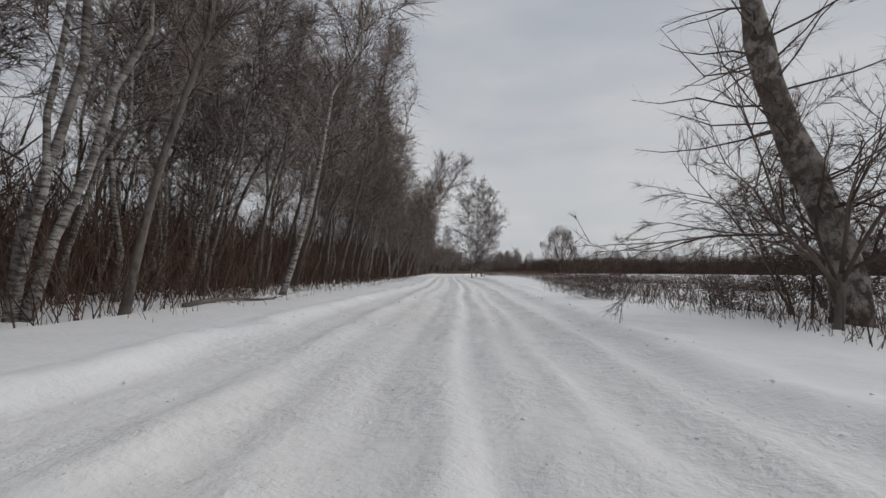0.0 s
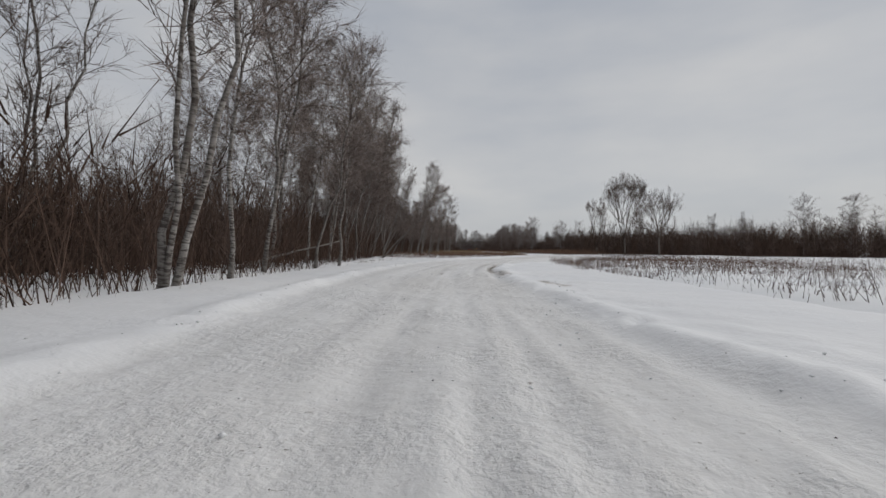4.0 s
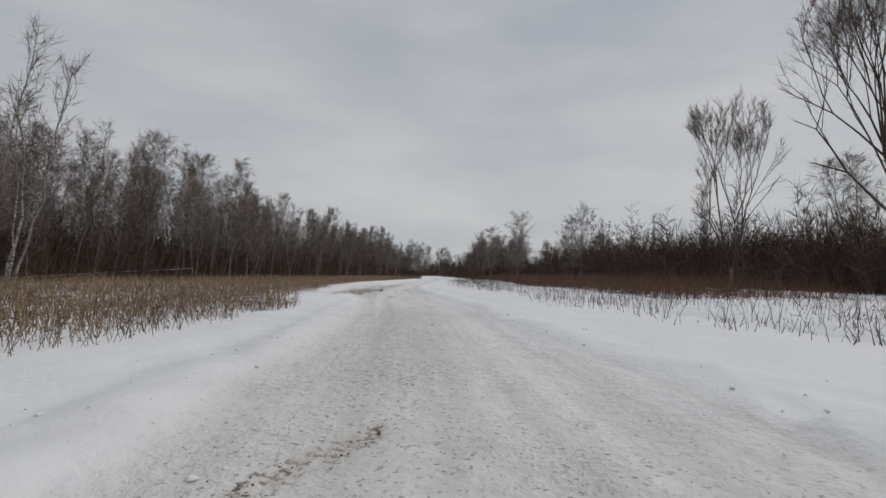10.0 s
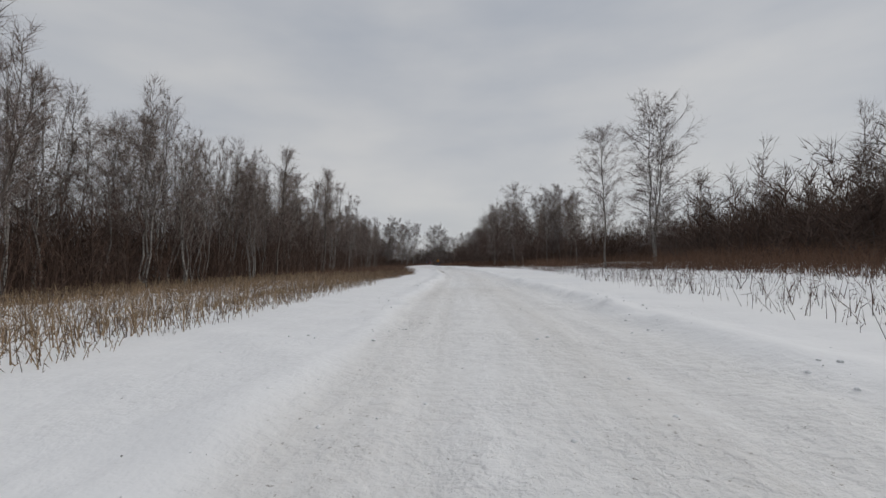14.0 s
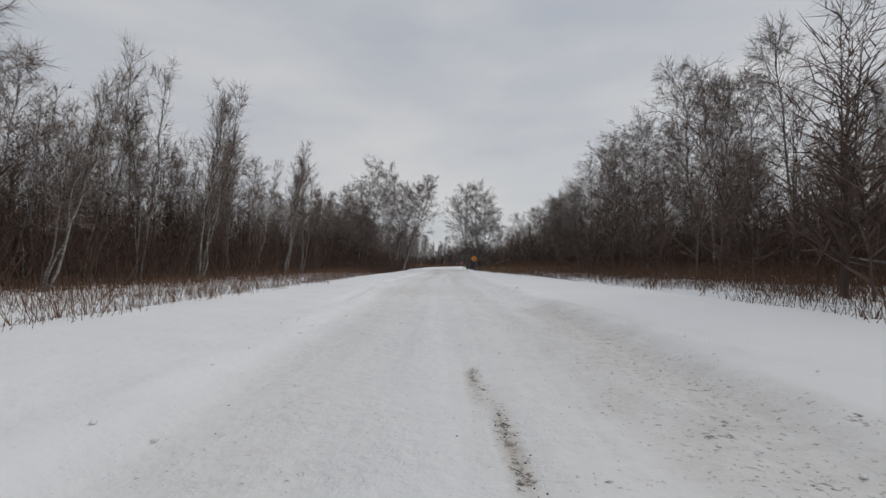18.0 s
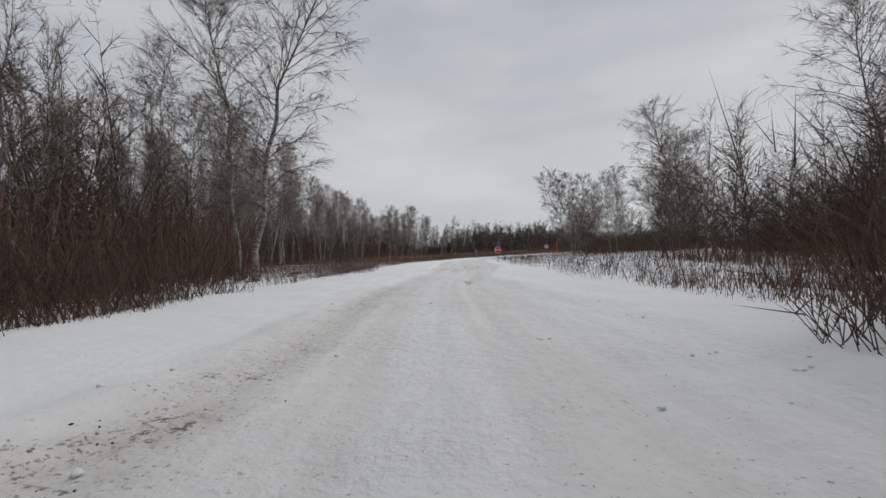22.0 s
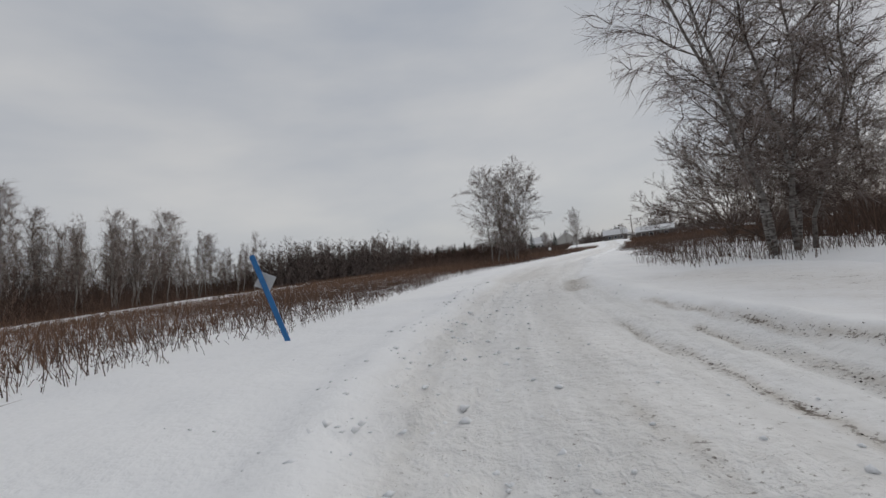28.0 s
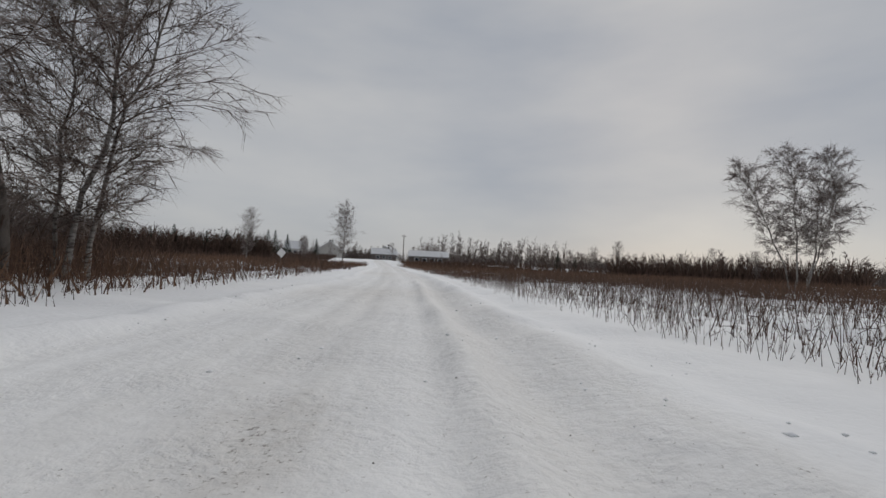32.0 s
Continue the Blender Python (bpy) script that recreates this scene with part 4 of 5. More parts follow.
def brush(name, region, n, seed, lo, hi, mat, label, category, r0=0.011, lean=0.22, forks=2, clear=3.9, clump=0.0, bend=0.0):
    """Upright stalks with side shoots, joined into one object; bend: their tips lean over by that much."""
    r = np.random.default_rng(seed)
    x, y = region(r, n)
    if clump:
        keep = 0.8 * waves(x, y, 1.5, seed) + 0.6 * waves(x, y, 7.0, seed + 1) + r.normal(0, 0.35, len(x)) > clump
        x, y = x[keep], y[keep]
    u, k = across(x, y)
    if clear:
        keep = np.hypot(x - TRAIL_LINE[k, 0], y - TRAIL_LINE[k, 1]) > clear
    else:
        yc = TRAIL_LINE[k, 1]
        edge = np.where(u < 0, np.interp(yc, WEEDS_LEFT[:, 0], WEEDS_LEFT[:, 1]), np.interp(yc, WEEDS_RIGHT[:, 0], WEEDS_RIGHT[:, 1]))
        keep = np.abs(u) > edge + np.abs(r.normal(0, 0.3, len(x))) + 0.25 * waves(x, y, 2.3, 8)
    x, y, u, k = x[keep], y[keep], u[keep], k[keep]
    m = len(x)
    b = np.stack([x, y, snow_height(x, y, u, k) - 0.04], 1)
    h = lo + (hi - lo) * r.uniform(0, 1, m) ** 1.6
    d = unit(np.stack([r.normal(0, lean, m), r.normal(0, lean, m), np.ones(m)], 1))
    e = b + d * h[:, None]
    g = Geo()
    near = np.abs(u) < 3.9
    g.spikes(b[near], e[near], r0 * 0.7)
    g.blades(b[~near], e[~near], r0 * 1.25)
    if bend:
        p = b + (e - b) * r.uniform(0.55, 0.95, m)[:, None]
        tip = unit(d * 0.35 + r.normal(0, 0.6, (m, 3)) - [0, 0, bend]) * (h * r.uniform(0.15, 0.5, m))[:, None]
        g.blades(p, p + tip, r0 * 0.8)
    for k in range(forks):
        f = r.uniform(0.2, 0.9, m)[:, None]
        p = b + (e - b) * f
        g.blades(p, p + unit(d + r.normal(0, 0.42, (m, 3))) * (h * r.uniform(0.15, 0.42, m))[:, None], r0 * 0.8)
    return stuff(name, g, mat, label, category)


UL = "dense dark brown undergrowth between bare trees"
HL = "dense dark brown hedge behind the field"
for k, (edge, sign, lab, n) in enumerate(((EDGE_A, 1, UL, 1.0), (EDGE_B, 1, UL, 1.2), (EDGE_C, 1, UL, 1.2), (EDGE_R1, -1, HL, 2.1), (EDGE_R2, -1, UL, 0.8))):
    brush("undergrowth", along(edge, 5 * sign, 1.0), int((12500, 10500, 9500, 12000, 9500)[k] * n), 31 + k, 0.4, 3.6, BRUSH, lab, "undergrowth", (0.009, 0.012, 0.015, 0.013, 0.014)[k], 0.3, 5)
    brush("undergrowth", along(edge, 22 * sign, 1.2, 4 * sign), int((13000, 12000, 12000, 19000, 10000)[k] * n), 131 + k, (1.5, 1.5, 1.5, 2.4, 1.5)[k], (5.0, 5.0, 5.0, 5.8, 5.0)[k], BRUSH, lab, "undergrowth", (0.034, 0.040, 0.046, 0.034, 0.04)[k], 0.36, 4)


def far_wood(region, n, seed, lo, hi, mat, label, k=40, thick=0.02, name="far_wood", low=0.06):
    """Deeper rows of fine-branched trees joined into one wood."""
    r = np.random.default_rng(seed)
    x, y = region(r, n)
    z = ground_height(x, y)
    h = r.uniform(lo, hi, n) * (0.8 + 0.2 * waves(x, y, 22.0, seed)) * r.uniform(0.75, 1.0, n)
    g = Geo()
    b = np.stack([x, y, z - 0.1], 1)
    top = b + np.stack([r.normal(0.03, 0.07, n) * h, r.normal(0, 0.06, n) * h, h], 1)
    g.spikes(b, top, 0.005 * h + 0.01)
    o = np.repeat(np.arange(n), k)
    f = r.uniform(low, 0.97, n * k) ** 0.9
    p = b[o] + (top - b)[o] * f[:, None]
    a = r.uniform(0, 6.28, n * k)
    ln = h[o] * 0.2 * np.sqrt(1.02 - f) * r.uniform(0.5, 1.4, n * k) + 0.2
    out = r.uniform(0.35, 1.0, n * k)
    e = p + np.stack([np.cos(a) * out, np.sin(a) * out, np.full(n * k, 0.75)], 1) * ln[:, None]
    fine = thick * (1.15 - 0.9 * f)
    g.blades(p, e, fine)
    for c in range(4):
        q = p + (e - p) * r.uniform(0.1, 1.0, n * k)[:, None]
        g.blades(q, q + unit(unit(e - p) * 0.8 + r.normal(0, 0.6, (n * k, 3))) * r.uniform(0.25, 0.9, n * k)[:, None], fine * 0.7)
    return stuff(name, g, mat, label, "wood")


FL = "deeper rows of bare trees behind the wood's edge"
far_wood(along(EDGE_A, 28, 1.3, 5), 480, 41, 5, 9.5, TWIG_DARK, FL, 46, 0.030)
far_wood(along(EDGE_B, 24, 1.3, 4), 760, 42, 7.0, 10.5, TWIG_DARK, FL, 44, 0.032)
far_wood(along(EDGE_C, 26, 1.3, 3), 720, 43, 8.5, 14, TWIG_DARK, FL, 42, 0.042)
far_wood(along(EDGE_R1, -24, 1.5, 1), 900, 44, 4, 9.5, TWIG_DARK, "bare trees behind the hedge", 34, 0.055)
far_wood(along(EDGE_R2, -18, 1.3, 4), 420, 45, 5, 9.5, TWIG_DARK, FL, 44, 0.030)
TL = "fine saplings and twigs crowding the wood's edge"
far_wood(along(EDGE_A, 10, 1.2, 0.6), 260, 71, 3, 7.5, TWIG_DARK, TL, 64, 0.010, "saplings")
far_wood(along(EDGE_B, 9, 1.2, 0.6), 320, 72, 4, 9, TWIG_DARK, TL, 56, 0.014, "saplings")
far_wood(along(EDGE_C[2:], 8, 1.2, 0.6), 190, 73, 4, 10, TWIG_DARK, TL, 50, 0.022, "saplings")
far_wood(along(EDGE_R2, -8, 1.2, -0.6), 130, 75, 3, 8, TWIG_DARK, TL, 56, 0.013, "saplings")
RING = [(12, 450), (40, 466), (66, 486), (100, 520), (150, 545), (200, 520), (225, 470), (215, 420), (190, 380), (170, 340), (160, 300)]
far_wood(along(RING, 30, 1.2), 1100, 46, 5, 11, HAZY_TWIG, "distant bare trees along the horizon", 22, 0.22)
far_wood(along([(160, 300), (150, 240), (140, 150), (125, 60), (120, -40)], 20), 250, 58, 5, 9, HAZY_TWIG, "distant bare trees along the horizon", 16, 0.25)
far_wood(along([(12, 450), (40, 466), (66, 486)], 12, 1.2), 480, 56, 9, 17, HAZY_TWIG, "dense bare trees beyond the reed field", 28, 0.18)
far_wood(along([(-60, -60), (180, -120)], -30), 120, 47, 8, 12, HAZY_TWIG, "distant bare trees along the horizon", 14, 0.2)
brush("undergrowth", along(RING, 20), 10000, 48, 1.5, 4.5, HAZY_TWIG, "dark distant hedge along the fields", "undergrowth", 0.13, 0.35, 3)
far_wood(along([(152, 463), (173, 447), (192, 428)], 10), 110, 49, 8, 15, HAZY_TWIG, "clumps of bare trees beyond the field", 30, 0.14)
brush("undergrowth", along([(150, 395), (150, 350)], -8), 2600, 50, 1.5, 6, BRUSH, "brown hedge beyond the field", "undergrowth", 0.09, 0.35, 3)
brush("undergrowth", along([(95, 405), (150, 392)], 8), 1800, 57, 0.8, 2.6, BRUSH, "low brown hedge beyond the field", "undergrowth", 0.06, 0.35, 3)
brush("undergrowth", along([(60, 385), (85, 430), (108, 470)], 8), 2600, 51, 0.2, 0.9, BRUSH, "low brown hedge beyond the field", "undergrowth", 0.05, 0.35, 3)
brush("undergrowth", along([(38, 394), (56, 420)], 9), 2400, 52, 0.4, 2.2, BRUSH, "brown thicket behind the birches", "undergrowth", 0.035, 0.35, 3)
brush("undergrowth", along([(27, 328), (31, 334), (40, 346)], -9), 2400, 53, 0.5, 2.2, BRUSH, "brown thicket under the birches", "undergrowth", 0.016, 0.3, 4)
brush("undergrowth", along([(34, 316), (60, 330), (100, 345)], -10), 5000, 54, 0.8, 3.0, BRUSH, "brown hedge beyond the field", "undergrowth", 0.035, 0.35, 3)

# trees that stand by themselves
def hero(seed, x, y, label, plan, base=0.14, spread=0.17, n1=90, n2=10, n3=14, category="tree", mats=None, turn=0.0, **shape):
    """One birch group with stems of its own; turn: degrees by which their plan is turned."""
    form = dict(rise=0.85, droop=-0.17, twig=0.5, thick=0.006, segs=4)
    form.update(shape)
    c, q = math.cos(radians(turn)), math.sin(radians(turn))
    plan = [(fx * c - fy * q, fx * q + fy * c, lx * c - ly * q, lx * q + ly * c, h) for fx, fy, lx, ly, h in plan]
    return plant("birch_clump" if len(plan) > 1 else "birch_tree", tree_geometry(seed, 10.0, base=base, spread=spread, n1=n1, n2=n2, n3=n3, plan=plan, **form), mats or F, spot(x, y), label, category, "field birches")


hero(811, 4.8, 54.0, "lone birch clump with frosted twigs beside the trail", [(-0.7, 0, -0.06, 0, 9.2), (-0.2, 0.3, 0.02, 0, 11.0), (0.3, -0.2, 0.07, 0, 9.8), (0.6, 0.3, 0.14, 0, 7.6)], 0.10, 0.20, 130)
hero(812, 6.6, 275.8, "tall birch clump with frosted twigs beside the wood", [(0, 0, 0.16, 0, 11.6), (0.5, 0.4, 0.24, 0, 10.4), (-0.3, 0.3, 0.04, 0, 9.0)], 0.2, 0.19)
hero(813, 10.8, 276.5, "birch clump leaning towards the trail with frosted twigs", [(0.2, -0.4, 0.38, 0, 9.6), (-0.4, 0.5, 0.10, 0, 9.4), (0.3, 0.8, 0.28, 0, 10.0), (-0.9, -0.6, 0.34, 0, 9.0)], 0.2, 0.2, 80, girth=0.0105, wavy=0.7)
hero(814, 18.5, 280.2, "birch clump with frosted twigs beside the trail", [(0, 0, -0.06, 0, 9.6), (0.8, 0.5, 0.03, 0, 10.0), (-0.3, 0.6, -0.16, 0, 8.4), (0.5, -0.3, 0.16, 0, 8.6), (1.2, 0.2, 0.22, 0, 7.0)], 0.12, 0.22, 120, girth=0.0075)
hero(815, 6.4, 298.8, "white birch with a wavy trunk beside the brush", [(0, 0, -0.02, 0, 11.6)], 0.24, 0.2, 60, wavy=1.6, girth=0.0085)
hero(816, 7.8, 297.6, "white birch leaning towards the trail", [(0, 0, 0.28, -0.03, 12.0)], 0.2, 0.21, 60, wavy=1.3, girth=0.009)
hero(817, 28.6, 335.8, "birch clump leaning over the trail junction", [(-0.3, 0, -0.36, 0, 9.2), (0, 0.4, -0.22, 0, 9.8), (0.3, 0, -0.08, 0, 9.4), (0.7, 0.4, 0.06, 0, 9.0), (1.0, 0.2, 0.24, 0, 7.8)], 0.1, 0.2, 105, mats=W, turn=-12)
hero(818, 36.2, 367.6, "round-crowned birch standing in the reed field", [(0, 0, -0.04, 0, 8.7), (0.3, 0.4, 0.17, 0, 8.2)], 0.14, 0.25, 90, mats=W, turn=-40)
hero(819, 39.4, 369.0, "birch leaning over its broken neighbour in the field", [(0, 0, 0.10, 0, 9.6), (-0.4, 0.2, 0.02, 0, 6.5), (0.3, 0.3, 0.24, 0, 8.2)], 0.12, 0.23, 100, mats=W, turn=-40)
hero(820, 75.9, 357.5, "open birch clump far out in the field", [(-0.8, 0, -0.42, 0.1, 8.2), (0, 0.4, -0.06, 0, 9.6), (0.6, 0, 0.16, 0, 9.4), (0.9, 0.3, 0.34, 0, 7.6)], 0.3, 0.17, 90, thick=0.010, turn=-40)
vase_tall.at(spot(36.3, 144.6, 1.0, 0.3))
vase_wide.at(spot(33.7, 126.4, 1.0, 1.0))
vase_slim.at(spot(33.3, 151.5, 1.0, 0.4))
birches[1].at(spot(-2.9, 99.6, 0.72, 0.4, 0.66, 0.1), "white birch leaning far over the snow")
birches[3].at(spot(-2.8, 105.6, 0.6, 0.3, 0.5, 0.1), "white birch leaning far over the snow")
for k, (x, y) in enumerate(((-1.4, 124.6), (-0.7, 125.4), (0.1, 126.1), (0.4, 128.2), (1.2, 130.0), (1.5, 134.2), (2.4, 137.2), (3.4, 141.1), (-2.7, 129.6), (-1.1, 132.2), (-1.6, 130.2))):
    (slims[k % 3] if k % 2 else birches[k % 3]).at(spot(x, y, 0.93 if k < 3 else (0.70, 0.64, 0.74)[k % 3], k * 1.3, 0.14))
birches[4].at(spot(-2.6, 82.3, 0.85, 2.0, 0.10))
greys[1].at(spot(-3.6, 12.0, 0.9, 0.0, 0.12), "tall grey tree leaning over the trail")
birches[0].at(spot(-3.2, 17.5, 1.0, 1.0, 0.22), "white birch leaning towards the trail")
birches[3].at(spot(-3.0, 38.0, 0.95, 0.2, 0.42), "white birch leaning over the trail")
greys[1].at(spot(-3.1, 43.0, 1.0, 0.2, 0.30), "tall grey tree leaning over the trail")
birches[1].at(spot(-2.9, 51.0, 1.0, 0.2, 0.25))
fulls[0].at(spot(31.2, 171.0, 0.85, 0.0, 0.04))
fulls[1].at(spot(30.6, 171.5, 0.75, 3.3, -0.08))
fulls[1].at(spot(25.0, 193.8, 0.9, 3.1, -0.06))
clumps[1].at(spot(29.5, 197.0, 0.85, 1.0))
fulls[0].at(spot(25.5, 234.3, 0.93, 0.0, 0.0))
clumps[0].at(spot(27.5, 230.0, 0.7, 2.0))
fulls[2].at(spot(27.2, 223.5, 1.05, 2.6))
fulls[0].at(spot(29.4, 220.5, 0.92, 1.1))
clumps[1].at(spot(31.0, 224.0, 0.9, 0.5))
birches[3].at(spot(10.4, 273.8, 0.85, 0.2, -0.12))
for x, y, k, size, tn in ((31.6, 329.5, 2, 0.95, 0.5), (36.6, 327.5, 0, 1.2, 2.0), (36.8, 324.0, 2, 1.2, 3.0), (35.2, 320.0, 1, 1.15, 3.1), (33.8, 333.0, 1, 0.8, 0.0), (30.0, 326.5, 0, 0.85, 4.0)):
    fulls[k].at(spot(x, y, size, tn, -0.04))
fulls[2].at(spot(31.5, 310.5, 1.1, 2.6, -0.3), "tall birch leaning over the weed field")
hero(821, 43.5, 343.5, "large birch clump leaning towards the trail", [(0, 0, -0.45, 0, 9.4), (0.5, 0.5, -0.26, 0, 10.4), (1.2, 0, -0.1, 0, 10.2), (2.0, 0.5, 0.05, 0, 10.0)], 0.1, 0.24, 130, mats=W, turn=-29)
fulls[0].at(spot(74.8, 406.2, 0.95, 0.7), "slim frosted birch beyond the field")
fulls[1].at(spot(75.6, 407.5, 0.9, 1.7), "slim frosted birch beyond the field")
clumps[1].at(spot(68.0, 420.0, 0.72, 1.7), "round frosted tree beyond the field")
for k, (x, y, size) in enumerate(((104.0, 463.0, 0.6), (112.0, 474.0, 0.7), (120.0, 487.0, 0.75), (128.0, 500.0, 0.8), (145.0, 508.0, 0.7), (158.0, 486.0, 0.75), (150.0, 466.0, 0.6), (134.0, 512.0, 0.8), (168.0, 476.0, 0.7), (98.0, 452.0, 0.5))):
    fulls[k % 3].at(spot(x, y, size, k * 1.3), "bare tree standing among the far houses")
for k, (x, y, size) in enumerate(((132.0, 415.0, 0.6), (138.0, 411.0, 0.7), (141.0, 404.0, 0.62), (139.0, 397.0, 0.75), (146.0, 394.0, 0.8), (150.0, 387.0, 0.6), (147.0, 380.0, 0.66), (154.0, 375.0, 0.78), (151.0, 368.0, 0.7), (143.0, 366.0, 0.6))):
    (fulls + clumps)[k % 5].at(spot(x, y, size, k * 1.9), "bare tree at the far edge of the field")
vase_slim.at(spot(44.5, 461.0, 1.05, 1.1), "upright vase-shaped tree far beyond the reeds")
bush_tree = Kind("bush", vase_geometry(530, 5.6, 0.06, 11, 1.1, 0.8, 6, 0.34, 0.04, 0.78, 0.006), D, "wide dark bush tree without leaves beside the trail", "bush", "bushes")
bush_tree.at(spot(38.1, 344.5, 0.95))
bush_tree.at(spot(31.4, 337.8, 0.75, 2.0), "dark leafless bush beside the leaning birch clump")
for x, y, s, k in ((5.8, 17.0, 0.5, 0), (7.9, 12.4, 0.85, 1), (8.6, 11.2, 0.95, 0), (7.1, 13.4, 0.6, 0), (9.4, 13.6, 0.9, 1), (8.2, 15.5, 0.6, 0), (46.0, 215.0, 1.3, 1), (40.0, 205.0, 1.4, 0), (9.0, 306.0, 0.5, 1), (24.0, 286.0, 0.45, 0), (21.5, 278.0, 0.6, 1), (19.0, 282.5, 0.55, 0), (22.8, 282.5, 0.8, 1), (36.5, 206.0, 1.3, 0), (42.5, 198.0, 1.5, 1), (8.2, 290.0, 0.6, 0), (163.0, 416.0, 1.9, 0), (167.0, 413.0, 2.2, 1), (170.0, 409.0, 1.8, 0), (160.0, 420.0, 1.6, 1), (7.9, 278.0, 0.7, 1)):
    bushes[k].at(spot(x, y, s, x * 7 % 6.28))


def dead_tree():
    """The big broken trunk beside the trail's start."""
    r = np.random.default_rng(900)
    trunk, limbs, twigs = Geo(), Geo(), Geo()
    k = np.linspace(0, 1, 12)
    pts = np.stack([-1.75 * k ** 1.15 + 0.12 * np.sin(k * 9), 0.3 * k, 7.0 * k - 0.2 * (k == 0)], 1)
    trunk.tube(pts, 0.15 * (1 - k) ** 0.6 * (1 + 0.16 * np.sin(k * 23)) + 0.095 + 0.015 * np.sin(k * 41), 12)
    for i in range(46):
        q = r.uniform(0.15, 1.0)
        p = np.array([np.interp(q, k, pts[:, c]) for c in range(3)])
        a = r.uniform(0, 6.28)
        b = bent(p, np.array([np.cos(a), np.sin(a), r.uniform(-0.1, 0.7)]), r.uniform(1.0, 2.8), r.uniform(-0.5, 0.5), 4, r, 0.25)
        limbs.tube(b, np.linspace(0.020, 0.004, 5), 4)
        n = 16
        f = r.uniform(0.2, 1, n) * 4
        j = np.minimum(f.astype(int), 3)
        tp = b[j] + (b[j + 1] - b[j]) * (f - j)[:, None]
        td = unit(unit(b[j + 1] - b[j]) + r.normal(0, 0.7, (n, 3)))
        twigs.spikes(tp, tp + td * r.uniform(0.15, 0.6, n)[:, None], 0.0026)
    return plant("dead_tree", (trunk, limbs, twigs), (FLAKING, LIMB, TWIG_DARK), spot(7.6, 11.4), "old broken tree with rough grey bark beside the trail", "tree")


dead_tree()
thin_tree = Kind("bare_tree", vase_geometry(910, 4.6, 0.24, 6, 0.8, 0.8, 6, 0.40, 0.0, 0.78, 0.003), D, "small crooked bare tree beside the broken tree", "tree", "")
thin_tree.at(spot(6.5, 10.5))

def snag(x, y, h, lean, label):
    """A broken dead stem with a ragged top and hanging branches."""
    r = np.random.default_rng(int(x * 10))
    trunk, limbs, twigs = Geo(), Geo(), Geo()
    k = np.linspace(0, 1, 8)
    pts = np.stack([lean * h * k + 0.08 * np.sin(k * 7), -lean * 0.8 * h * k, h * k - 0.2 * (k == 0)], 1)
    trunk.tube(pts, 0.10 - 0.035 * k, 7)
    for i in range(5):
        a = r.uniform(0, 6.28)
        trunk.spikes([pts[-1] - [0, 0, 0.1]], [pts[-1] + [0.08 * np.cos(a), 0.08 * np.sin(a), r.uniform(0.1, 0.35)]], 0.05)
    for i in range(16):
        q = r.uniform(0.5, 0.98)
        p = np.array([np.interp(q, k, pts[:, c]) for c in range(3)])
        a = r.uniform(0, 6.28)
        b = bent(p, np.array([np.cos(a), np.sin(a), 0.1]), r.uniform(0.8, 2.4), -2.2, 4, r, 0.2)
        limbs.tube(b, np.linspace(0.02, 0.005, 5), 3)
        n = 26
        f = r.uniform(0.1, 1, n) * 4
        j = np.minimum(f.astype(int), 3)
        tp = b[j] + (b[j + 1] - b[j]) * (f - j)[:, None]
        twigs.blades(tp, tp + unit(unit(b[j + 1] - b[j]) + r.normal(0, 0.5, (n, 3)) - [0, 0, 0.4]) * r.uniform(0.2, 0.8, n)[:, None], 0.008)
    return plant("dead_tree", (trunk, limbs, twigs), (BARK, LIMB, TWIG_DARK), spot(x, y), label, "tree")


snag(38.4, 368.6, 4.9, -0.08, "broken dead trunk between the field birches")

# ---- weeds and reeds ----
SL, RL = "dry brown weed stalks standing out of snow", "dense dry reddish-brown reeds in snow"


def weeds(y0, y1, near, far, n, seed, lo, hi, mat=None, label=SL, clump=-0.2, r0=0.0055, forks=1, lean=0.17):
    side = 1 if far > 0 else -1
    start = 2.0 if abs(near) < 6.2 else abs(near)
    n = int(1.12 * n * min(1.4, (abs(far) - start) / (abs(far) - abs(near))))
    brush("weeds", along(beside(y0, y1, start * side), -(abs(far) - start) * side, 1.3), n, seed, lo, hi, mat or STUBBLE, label, "weeds", r0 * 0.85, lean * 1.6, forks, clear=0, clump=clump, bend=0.25)


GL = "dry straw-coloured grass standing out of snow"
weeds(-5, 78, 5.5, 55.0, 60000, 61, 0.08, 0.5, BRUSH, SL, -0.15, 0.007, 1, 0.2)
weeds(-5, 78, 4.8, 20.0, 5000, 81, 0.2, 0.75, BRUSH, SL, 0.3, 0.005, 3, 0.25)
weeds(-5, 110, -4.4, -7.0, 7000, 62, 0.1, 0.5, BRUSH)
weeds(78, 125, 5.5, 40.0, 11000, 63, 0.12, 0.5, BRUSH, SL, 0.1, 0.008)
weeds(76, 106, 4.0, 18.0, 17000, 95, 0.12, 0.55, RUST, SL, -0.1, 0.006)
weeds(98, 138, -5.5, -26.0, 18000, 64, 0.12, 0.6, RUST, SL, -0.3, 0.008, 1, 0.22)
weeds(98, 138, -4.8, -8.0, 700, 82, 0.3, 0.9, BRUSH, SL, 0.2, 0.006, 4)
weeds(122, 200, -6.0, -16.0, 36000, 65, 0.12, 0.6, REED, GL, -0.6, 0.008)
weeds(122, 200, -5.6, -16.0, 24000, 92, 0.1, 0.5, STUBBLE, GL, -0.6, 0.007)
weeds(118, 200, 5.5, 18.0, 22000, 66, 0.12, 0.6, BRUSH, SL, -0.1, 0.006)
